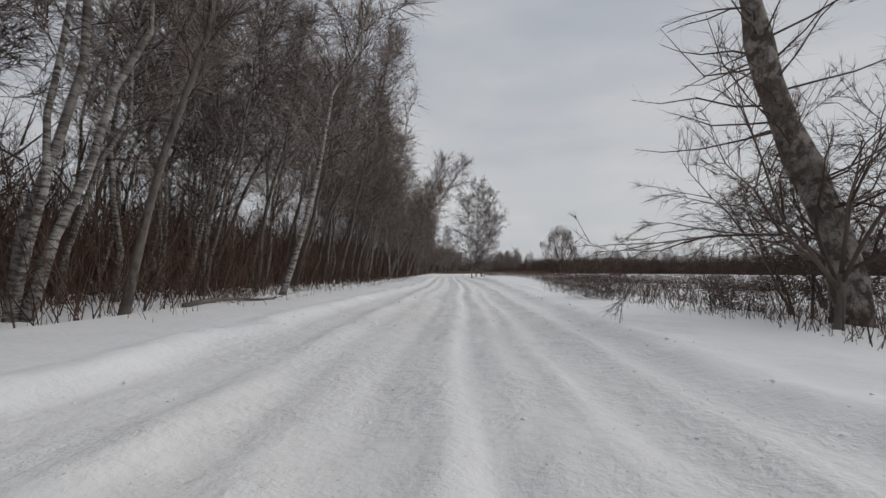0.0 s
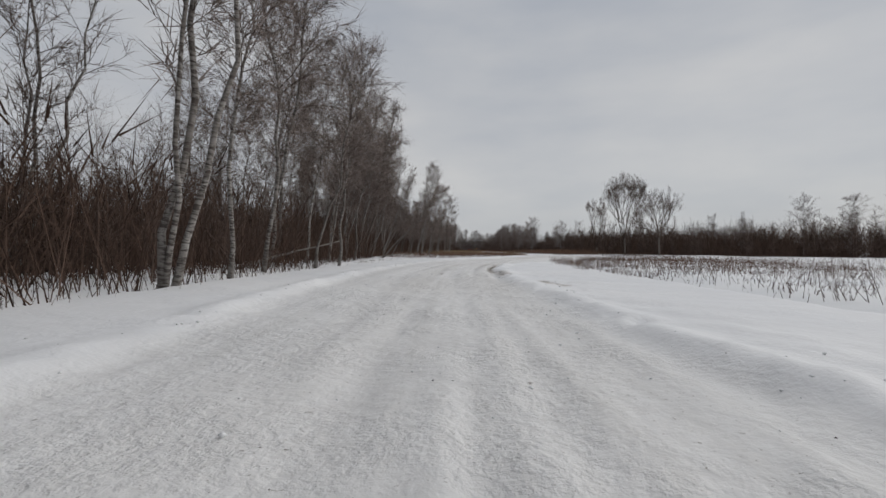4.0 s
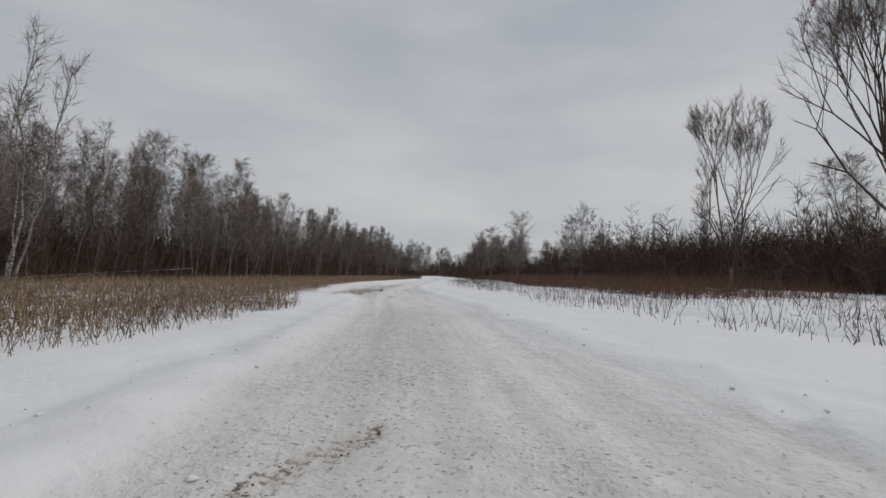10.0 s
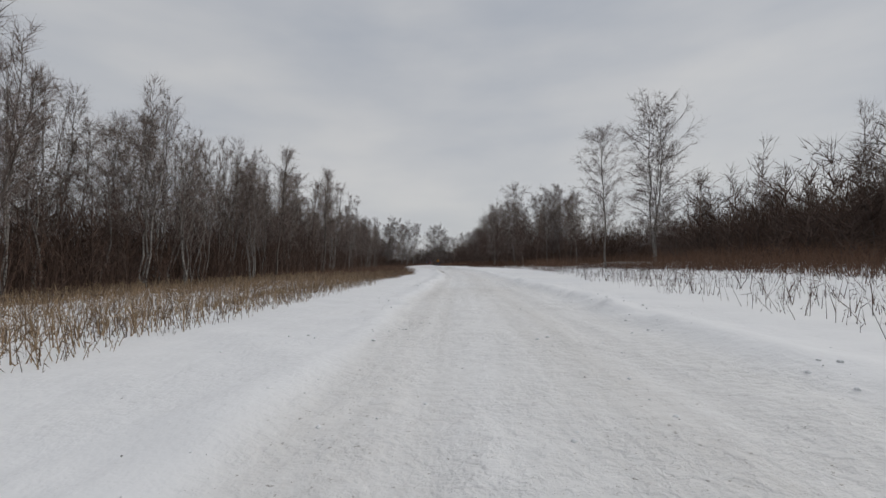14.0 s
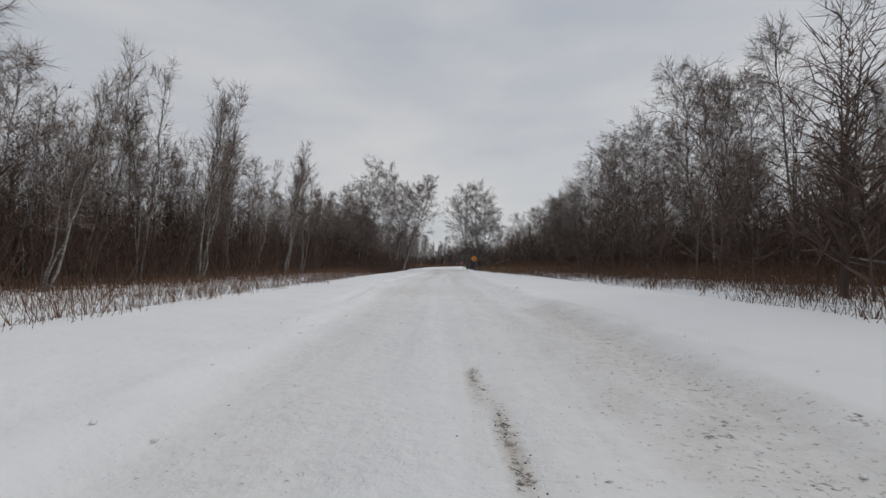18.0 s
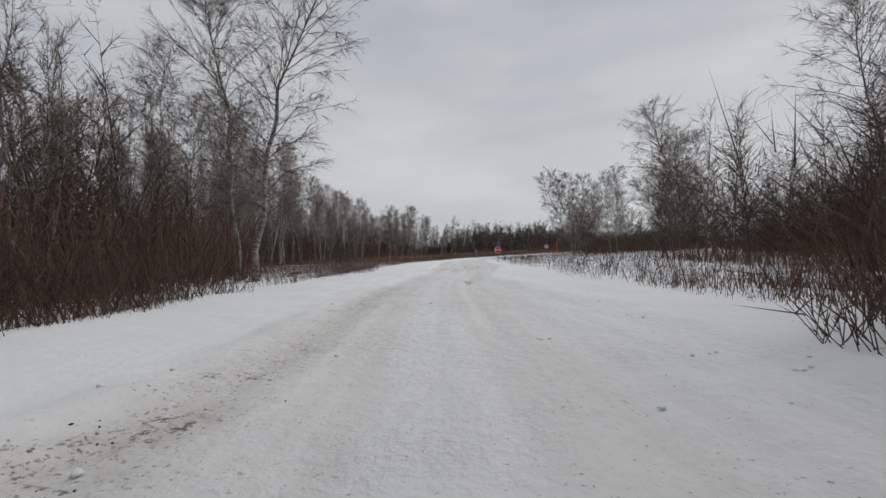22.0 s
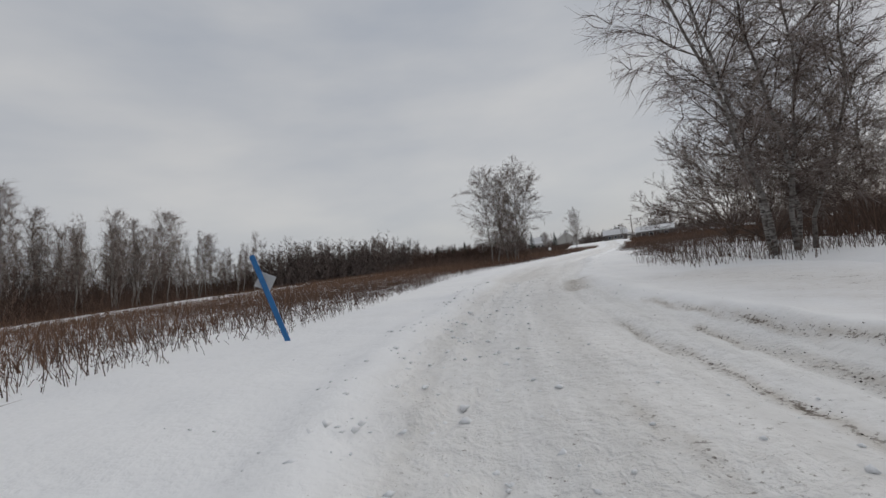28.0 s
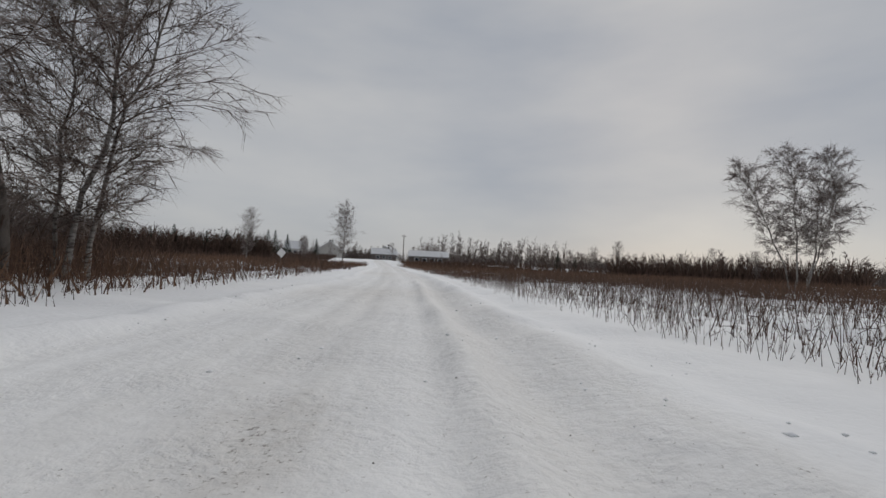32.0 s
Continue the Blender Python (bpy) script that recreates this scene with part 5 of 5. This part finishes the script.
weeds(140, 200, 9.0, 17.0, 16000, 67, 0.4, 1.1, RUST, RL, -0.6, 0.008)
weeds(192, 290, -5.6, -11.0, 34000, 68, 0.12, 0.7, RUST, RL, -0.6, 0.006, 1, 0.2)
weeds(190, 290, -4.8, -7.0, 5000, 69, 0.12, 0.6, BRUSH)
weeds(195, 245, 5.5, 12.5, 16000, 70, 0.08, 0.4, RUST, SL, 0.0, 0.006)
weeds(232, 276, 5.2, 13.5, 34000, 84, 0.12, 0.5, RUST, RL, -0.4, 0.006, 1, 0.2)
weeds(205, 300, 8.5, 13.0, 15000, 71, 0.3, 1.0, RUST, RL, -0.7, 0.008)
weeds(258, 275, 4.8, 12.0, 4000, 72, 0.15, 0.6, REED)
weeds(283, 330, 5.0, 19.0, 16000, 73, 0.12, 0.6, BRUSH, SL, -0.1, 0.006)
weeds(285, 320, 5.0, 14.0, 900, 83, 0.3, 0.8, BRUSH, SL, 0.1, 0.008, 4)
weeds(280, 308, -4.7, -8.0, 7000, 74, 0.15, 0.6, BRUSH, RL, -0.5)
weeds(300, 345, -6.0, -26.0, 38000, 75, 0.12, 0.6, BRUSH, RL, -0.5, 0.007, 1, 0.22)
weeds(325, 372, -6.5, -32.0, 34000, 76, 0.2, 0.8, RUST, RL, -0.6, 0.009, 1, 0.15)
weeds(336, 380, -4.8, -10.0, 10000, 77, 0.12, 0.55, BRUSH)
weeds(338, 385, 5.0, 26.0, 44000, 78, 0.15, 0.75, BRUSH, SL, -0.3, 0.0065, 1, 0.12)
weeds(345, 400, 12.0, 45.0, 18000, 79, 0.3, 0.9, RUST, RL, -0.5, 0.013, 1, 0.12)
weeds(358, 440, -5.0, -45.0, 22000, 85, 0.3, 0.9, RUST, RL, -0.5, 0.02)
weeds(372, 440, 5.0, 50.0, 16000, 86, 0.3, 0.9, RUST, RL, -0.5, 0.02)
weeds(330, 372, 24.0, 90.0, 16000, 87, 0.3, 0.9, RUST, RL, -0.5, 0.022)
brush("undergrowth", along([(33, 365), (43, 371)], 5), 1800, 88, 0.3, 1.5, BRUSH, "brown thicket under the birch pair", "undergrowth", 0.012, 0.25, 4)
brush("undergrowth", along(beside(266, 292, -5.0), 5), 5500, 101, 0.4, 2.0, BRUSH, "tangled red-brown brush under the leaning birches", "undergrowth", 0.008, 0.4, 5)
brush("undergrowth", along([(17.6, 279.5), (23.0, 283.0)], 4), 2600, 102, 0.3, 1.9, BRUSH, "tangled brush under the birch clump", "undergrowth", 0.007, 0.4, 5, clear=2.6)
brush("undergrowth", along([(21.0, 285.0), (27.5, 268.0)], -4), 3200, 103, 0.3, 1.1, RUST, "rusty brush in front of the birches", "undergrowth", 0.008, 0.35, 3)
brush("undergrowth", along([(54, 457), (86, 446)], 8), 3000, 89, 2.0, 6.0, BRUSH, "dark hedge below the conifers", "undergrowth", 0.12, 0.3, 3)
brush("undergrowth", along([(84, 424), (104, 448), (128, 478), (146, 500)], 26, 1.2, 3), 4200, 104, 0.5, 2.0, BRUSH, "brown brush before the houses", "undergrowth", 0.07, 0.35, 3)
brush("undergrowth", along([(92, 412), (116, 440), (138, 466)], -26, 1.2, -4), 4200, 105, 0.5, 1.7, RUST, "rusty brush before the houses", "undergrowth", 0.07, 0.35, 3)
far_wood(along([(96, 500), (130, 535), (160, 545), (180, 520)], 20), 150, 106, 5, 11, HAZY_TWIG, "bare trees behind the far houses", 26, 0.13)
weeds(197, 216, -4.5, -9.0, 4000, 90, 0.3, 0.95, BRUSH, "tangled dark weeds beside the trail", -0.2, 0.005, 4, 0.3)
weeds(6, 48, 4.0, 15.0, 15000, 91, 0.12, 0.6, BRUSH, SL, -0.5, 0.006, 2)
weeds(270, 290, 5.2, 13.0, 12000, 93, 0.12, 0.6, RUST, RL, -0.4, 0.007, 1)
weeds(266, 286, -4.6, -9.0, 9000, 94, 0.2, 0.9, BRUSH, "tangled dark weeds beside the trail", -0.5, 0.007, 3, 0.3)

# ---- signs, stakes and houses ----
BLUE = make_plain("blue_paint", (0.03, 0.17, 0.42), 0.5, 0.3, 9.0)
RED = make_plain("red_paint", (0.50, 0.035, 0.03), 0.5, 0.25, 9.0)
ORANGE = make_plain("orange_plastic", (0.62, 0.10, 0.045), 0.5, 0.25, 9.0)
YELLOW = make_plain("yellow_sheet", (0.80, 0.36, 0.02), 0.45, 0.15, 5.0)
WHITE = make_plain("white_sheet", (0.78, 0.78, 0.77), 0.5, 0.1, 5.0)
BLACK = make_plain("black_print", (0.02, 0.02, 0.02), 0.5, 0.2, 5.0)
BACKING = make_plain("bare_metal_back", (0.50, 0.51, 0.52), 0.45, 0.2, 5.0)
WALL_LIGHT = make_plain("house_siding", (0.52, 0.50, 0.47), 0.8, 0.2, 2.0)
WALL_DARK = make_plain("dark_siding", (0.13, 0.11, 0.10), 0.8, 0.3, 2.0)
ROOF_SNOW = make_plain("roof_snow", (0.74, 0.75, 0.77), 0.8, 0.3, 2.0)
GLASS_DARK = make_plain("dark_window", (0.03, 0.035, 0.045), 0.15, 0.3, 2.0)
POLE_WOOD = make_plain("pole_wood", (0.14, 0.11, 0.09), 0.85, 0.3, 5.0)


def slab(corners, depth, bevel=0.0):
    """A flat plate from corners in the x-z plane, its face at y = 0, going back to y = depth."""
    bm = bmesh.new()
    front = [bm.verts.new((x, 0, z)) for x, z in corners]
    back = [bm.verts.new((x, depth, z)) for x, z in corners]
    bm.faces.new(front)
    bm.faces.new(back[::-1])
    k = len(corners)
    for i in range(k):
        bm.faces.new((front[i], back[i], back[(i + 1) % k], front[(i + 1) % k]))
    bmesh.ops.recalc_face_normals(bm, faces=bm.faces)
    if bevel:
        bmesh.ops.bevel(bm, geom=bm.edges[:], offset=bevel, segments=1, affect="EDGES")
    return bm


def box(cx, cy, cz, sx, sy, sz, bevel=0.0):
    bm = bmesh.new()
    bmesh.ops.create_cube(bm, size=1.0, matrix=Matrix.Translation((cx, cy, cz)) @ Matrix.Diagonal((sx, sy, sz, 1)))
    if bevel:
        bmesh.ops.bevel(bm, geom=bm.edges[:], offset=bevel, segments=1, affect="EDGES")
    return bm


def piece(name, bm, mat, parent, label=""):
    me = bpy.data.meshes.new(name)
    bm.to_mesh(me)
    bm.free()
    me.materials.append(mat)
    ob = new(name, me)
    ob.parent = parent
    if label:
        tagged(ob, label)
    return ob


def lettering(text, size, mat, parent, x, y, z):
    cu = bpy.data.curves.new("lettering", "FONT")
    cu.body, cu.size, cu.align_x, cu.align_y, cu.extrude = text, size, "CENTER", "CENTER", 0.0012
    cu.materials.append(mat)
    ob = new("lettering", cu)
    ob.parent = parent
    ob.matrix_basis = Matrix.Translation((x, y, z)) @ Matrix.Rotation(radians(90), 4, "X")
    return ob


def ring(n, r, turn):
    return [(r * math.cos(turn + 2 * math.pi * k / n), r * math.sin(turn + 2 * math.pi * k / n)) for k in range(n)]


def shifted(bm, x, y, z):
    bmesh.ops.translate(bm, verts=bm.verts[:], vec=(x, y, z))
    return bm


def stake(name, mat, x, y, height, lean, label, wide=0.045, turn=0.0):
    root = new(name)
    piece("post", box(0, 0, height / 2 - 0.15, wide, wide * 0.6, height + 0.3, 0.005), mat, root)
    piece("cap", box(0, 0, height + 0.008, wide * 0.86, wide * 0.5, 0.02, 0.003), mat, root)
    z = float(ground_height(np.array([x]), np.array([y]))[0])
    root.matrix_basis = Matrix.Translation((x, y, z)) @ Matrix.Rotation(turn, 4, "Z") @ Matrix.Rotation(lean, 4, "Y")
    return tagged(root, label, "marker post")


def bolts(root, x, z, y):
    for dz in (-0.06, 0.06):
        bm = bmesh.new()
        bmesh.ops.create_cone(bm, cap_ends=True, segments=8, radius1=0.007, radius2=0.006, depth=0.006, matrix=Matrix.Translation((x, y, z + dz)) @ Matrix.Rotation(radians(90), 4, "X"))
        piece("bolt", bm, BACKING, root)


def warning_sign(x, y):
    root = stake("warning_sign", BLUE, x, y, 1.84, -0.04, "yellow diamond sign warning of a stop on a blue post")
    zc, f = 1.53, -0.022
    plate = piece("plate", shifted(slab(ring(4, 0.27, 0), 0.004), 0, f, zc), YELLOW, root, "yellow diamond plate")
    piece("octagon", shifted(slab(ring(8, 0.125, math.pi / 8), 0.002), 0, f - 0.003, zc - 0.035), RED, plate, "red printed octagon")
    piece("arrow", shifted(slab([(-0.012, 0.11), (0.012, 0.11), (0.012, 0.15), (0.04, 0.15), (0, 0.195), (-0.04, 0.15), (-0.012, 0.15)], 0.002), 0, f - 0.003, zc), BLACK, plate, "black printed arrow")
    lettering("ARR\u00caT", 0.078, WHITE, plate, 0, f - 0.006, zc - 0.035)
    bolts(root, 0, zc + 0.16, f - 0.004)
    tagged(root, "yellow diamond sign warning of a stop on a blue post", "road sign")


def stop_sign(x, y, turn, paint, height, zc, label):
    root = stake("stop_sign", paint, x, y, height, 0.0, label, 0.04, turn)
    f = -0.02
    plate = piece("plate", shifted(slab(ring(8, 0.225, math.pi / 8), 0.004), 0, f, zc), BACKING, root, "bare metal back")
    piece("border", shifted(slab(ring(8, 0.222, math.pi / 8), 0.0015), 0, f - 0.002, zc), WHITE, plate, "white printed rim")
    piece("face", shifted(slab(ring(8, 0.206, math.pi / 8), 0.0015), 0, f - 0.004, zc), RED, plate, "red printed face")
    lettering("ARR\u00caT", 0.125, WHITE, plate, 0, f - 0.007, zc)
    bolts(root, 0, zc, f - 0.006)
    return tagged(root, label, "road sign")


warning_sign(18.55, 268.4)
stop_sign(17.7, 309.4, 0.0, BLUE, 1.75, 1.16, "red octagonal stop sign on a blue post in snow")
stop_sign(24.2, 329.2, math.pi * 0.97, RED, 1.3, 1.02, "stop sign seen from behind on a red post")
stake("marker_post", ORANGE, 22.9, 317.2, 1.25, 0.02, "thin orange marker post among dry weeds", 0.05)
stake("marker_post", ORANGE, 10.6, 323.2, 1.3, 0.02, "thin orange marker post beside the reeds", 0.05)
stake("marker_post", ORANGE, 9.9, 314.8, 1.3, 0.0, "thin orange marker post among dry weeds", 0.045)
blue_stake = stake("marker_post", BLUE, 17.1, 334.8, 1.62, -0.27, "blue wooden stake leaning beside the junction", 0.07)
piece("plate", shifted(slab(ring(4, 0.15, 0), 0.004), 0.03, 0.03, 1.25), BACKING, blue_stake, "small bare diamond plate")


def diamond_marker(x, y):
    root = stake("diamond_sign", POLE_WOOD, x, y, 1.15, 0.05, "small white diamond sign on a wooden stake")
    piece("plate", shifted(slab(ring(4, 0.26, 0.15), 0.004), 0, -0.03, 0.95), WHITE, root, "white diamond plate")
    tagged(root, "small white diamond sign on a wooden stake", "trail sign")


diamond_marker(49.6, 378.1)


def house(x, y, turn, wide, deep, wall, ridge, walls, label, windows=3, chimney=True):
    """A low gabled house with snow on its roof; the ridge runs along x."""
    root = new("house")
    z = float(ground_height(np.array([x]), np.array([y]))[0]) - 0.1
    w, d = wide / 2, deep / 2
    bm = slab([(-d, 0), (d, 0), (d, wall), (0, ridge), (-d, wall)], wide)
    bmesh.ops.rotate(bm, verts=bm.verts[:], cent=(0, 0, 0), matrix=Matrix.Rotation(radians(90), 3, "Z"))
    bmesh.ops.translate(bm, verts=bm.verts[:], vec=(w, 0, 0))
    piece("wall", bm, walls, root)
    for side in (-1, 1):
        run = math.hypot(d + 0.5, ridge - wall)
        slope = math.atan2(ridge - wall, d)
        bm = box(0, 0, 0, wide + 0.8, run + 0.2, 0.28, 0.06)
        bmesh.ops.rotate(bm, verts=bm.verts[:], cent=(0, 0, 0), matrix=Matrix.Rotation(-side * slope, 3, "X"))
        bmesh.ops.translate(bm, verts=bm.verts[:], vec=(0, side * (d + 0.3) / 2, (wall + ridge) / 2 + 0.1))
        piece("roof", bm, ROOF_SNOW, root, "roof slope covered with snow")
    for k in range(windows):
        px = -w + wide * (k + 1) / (windows + 1)
        frame_ = piece("window", box(px, -d - 0.03, wall * 0.55, 1.5, 0.1, 1.3, 0.02), WHITE, root)
        piece("pane", box(px, -d - 0.09, wall * 0.55, 1.25, 0.04, 1.05), GLASS_DARK, frame_)
    piece("door", box(w * 0.8, -d - 0.03, 1.05, 1.0, 0.1, 2.1, 0.02), WALL_DARK, root)
    if chimney:
        piece("chimney", box(w * 0.4, 0.4, ridge + 0.4, 0.7, 0.7, 1.5, 0.04), WALL_DARK, root)
    root.matrix_basis = Matrix.Translation((x, y, z)) @ Matrix.Rotation(turn, 4, "Z")
    return tagged(root, label, "house", "houses beyond the field")


house(152.8, 519.0, 0.9, 9.0, 11.0, 3.0, 6.6, WALL_LIGHT, "white gabled house with snow on its roof")
house(138.0, 522.0, -0.6, 8.0, 9.0, 2.8, 5.8, WALL_LIGHT, "pale gabled house with snow on its roof")
house(164.0, 497.0, -0.7, 10.0, 8.0, 2.8, 5.0, WALL_DARK, "dark bungalow with snow on its roof")
house(142.4, 451.9, -0.83, 12.0, 8.0, 2.5, 4.1, WALL_DARK, "long low bungalow under a snowy roof", 4, False)
house(172.0, 503.0, 0.5, 8.0, 8.0, 3.0, 6.0, WALL_LIGHT, "grey gabled house with snow on its roof")
house(300.0, 380.0, 0.7, 16.0, 9.0, 3.0, 5.2, WALL_LIGHT, "far pale farmhouse with a snowy roof")


def utility_pole(x, y, h):
    root = new("utility_pole")
    g = Geo()
    g.tube([(0, 0, -0.3), (0, 0, h * 0.5), (0, 0, h)], [0.17, 0.15, 0.12], 8)
    part("pole", g, POLE_WOOD, root, smooth=True)
    piece("crossarm", box(0, 0, h - 0.6, 2.4, 0.14, 0.16, 0.02), POLE_WOOD, root)
    for dx in (-1.05, -0.5, 0.5, 1.05):
        piece("insulator", box(dx, 0, h - 0.44, 0.09, 0.09, 0.16, 0.02), BACKING, root)
    root.matrix_basis = Matrix.Translation((x, y, float(ground_height(np.array([x]), np.array([y]))[0])))
    tagged(root, "wooden utility pole with a crossarm near the houses", "utility pole", "utility poles")


utility_pole(154.5, 475.7, 10.0)
utility_pole(196.0, 466.0, 10.0)


def spruce_geometry(seed, h):
    r = np.random.default_rng(seed)
    trunk, limbs, needles = Geo(), Geo(), Geo()
    trunk.tube([(0, 0, -0.2), (0, 0, h * 0.5), (0, 0, h)], [0.014 * h, 0.009 * h, 0.01], 6)
    n = int(h * 9)
    for i in range(n):
        q = (i + 0.5) / n
        a = i * 2.4
        ln = (1 - q) * h * 0.24 * r.uniform(0.75, 1.15) + 0.12
        p = np.array([0, 0, h * (0.05 + 0.93 * q)])
        b = bent(p, np.array([np.cos(a), np.sin(a), -0.12]), ln, 0.15, 3, r, 0.06)
        limbs.tube(b, np.linspace(0.02, 0.006, 4), 3)
        m = int(10 + ln * 12)
        f = r.uniform(0.05, 1, m) * 3
        j = np.minimum(f.astype(int), 2)
        tp = b[j] + (b[j + 1] - b[j]) * (f - j)[:, None]
        side = np.array([-np.sin(a), np.cos(a), 0])
        td = unit(unit(b[j + 1] - b[j]) * 0.7 + side[None] * r.choice([-1, 1], m)[:, None] * r.uniform(0.3, 1, m)[:, None] + r.normal(0, 0.25, (m, 3)) + [0, 0, -0.25])
        needles.spikes(tp, tp + td * (0.2 + 0.24 * ln * r.uniform(0.4, 1, m))[:, None], 0.065)
    return trunk, limbs, needles


spruces = [Kind("spruce_tree", spruce_geometry(700 + k, 8.0), (BARK, LIMB, NEEDLE), "dark green spruce among bare trees", "tree", "spruces") for k in range(2)]
for x, y, s in ((2.2, 232.5, 0.83), (-3.2, 243.0, 0.85), (-1.0, 226.0, 0.7), (1.5, 252.0, 0.55), (-4.0, 232.0, 0.75), (0.5, 262.0, 0.5), (164.0, 418.0, 0.9), (167.5, 414.0, 0.8), (62.0, 458.0, 0.95), (66.0, 455.0, 0.8), (70.0, 455.0, 1.0), (75.0, 452.0, 0.85), (79.0, 452.0, 0.95), (84.0, 449.0, 0.8), (92.0, 468.0, 1.1), (101.0, 476.0, 1.2), (112.0, 492.0, 1.3), (124.0, 505.0, 1.2), (143.0, 515.0, 1.1), (158.0, 525.0, 1.3), (97.0, 62.0, 0.9)):
    spruces[int(x) % 2].at(spot(x, y, s, x))


def fallen_log(x0, y0, x1, y1, z0, z1, rad, label, mat):
    root = new("fallen_log")
    r = np.random.default_rng(int(abs(x0 * 31 + y0 * 7)))
    k = np.linspace(0, 1, 7)
    pts = np.stack([x0 + (x1 - x0) * k, y0 + (y1 - y0) * k, z0 + (z1 - z0) * k + 0.06 * np.sin(k * 5)], 1)
    g = Geo()
    g.tube(pts, rad * (1 - 0.6 * k), 6)
    part("stem", g, mat, root, smooth=True)
    tw = Geo()
    n = 26
    f = r.uniform(0.25, 1, n)
    tp = np.stack([np.interp(f, k, pts[:, c]) for c in range(3)], 1)
    d = unit(pts[-1] - pts[0])
    tw.spikes(tp, tp + unit(d[None] + r.normal(0, 0.7, (n, 3))) * r.uniform(0.3, 1.1, n)[:, None], 0.012)
    tagged(part("branchwork", tw, LIMB, root), "broken bare twigs", kind="stuff")
    return tagged(root, label, "fallen log", "fallen logs")


fallen_log(-5.2, 78.0, -2.6, 83.2, 0.05, 1.25, 0.06, "thin white birch stem fallen against a tree", BIRCH)
fallen_log(-3.2, 101.0, -0.4, 104.5, 0.05, 0.5, 0.05, "thin fallen stem at the wood's edge", BIRCH)
fallen_log(-6.0, 150.0, 0.5, 157.0, 0.1, 1.0, 0.06, "fallen birch stem at the wood's edge", BIRCH)
fallen_log(-3.0, 158.0, 2.0, 168.0, 0.1, 0.5, 0.05, "fallen stem lying at the wood's edge", BARK)
fallen_log(25.0, 232.6, 25.9, 234.2, 0.05, 1.3, 0.06, "snowy fallen stem beside the birches", BIRCH)
fallen_log(9.5, 268.5, 6.0, 272.0, 0.1, 1.1, 0.07, "broken birch stem leaning in brush", BIRCH)
fallen_log(20.0, 278.6, 23.0, 280.5, 0.3, 1.2, 0.07, "broken branch hanging at the birch clump", BIRCH)
fallen_log(-3.4, 13.4, -2.5, 15.6, 0.05, 0.12, 0.06, "dark log half buried in snow", BARK)
fallen_log(28.5, 236.5, 27.5, 241.0, 0.05, 0.9, 0.07, "pale leaning stem at the wood's edge", BIRCH)
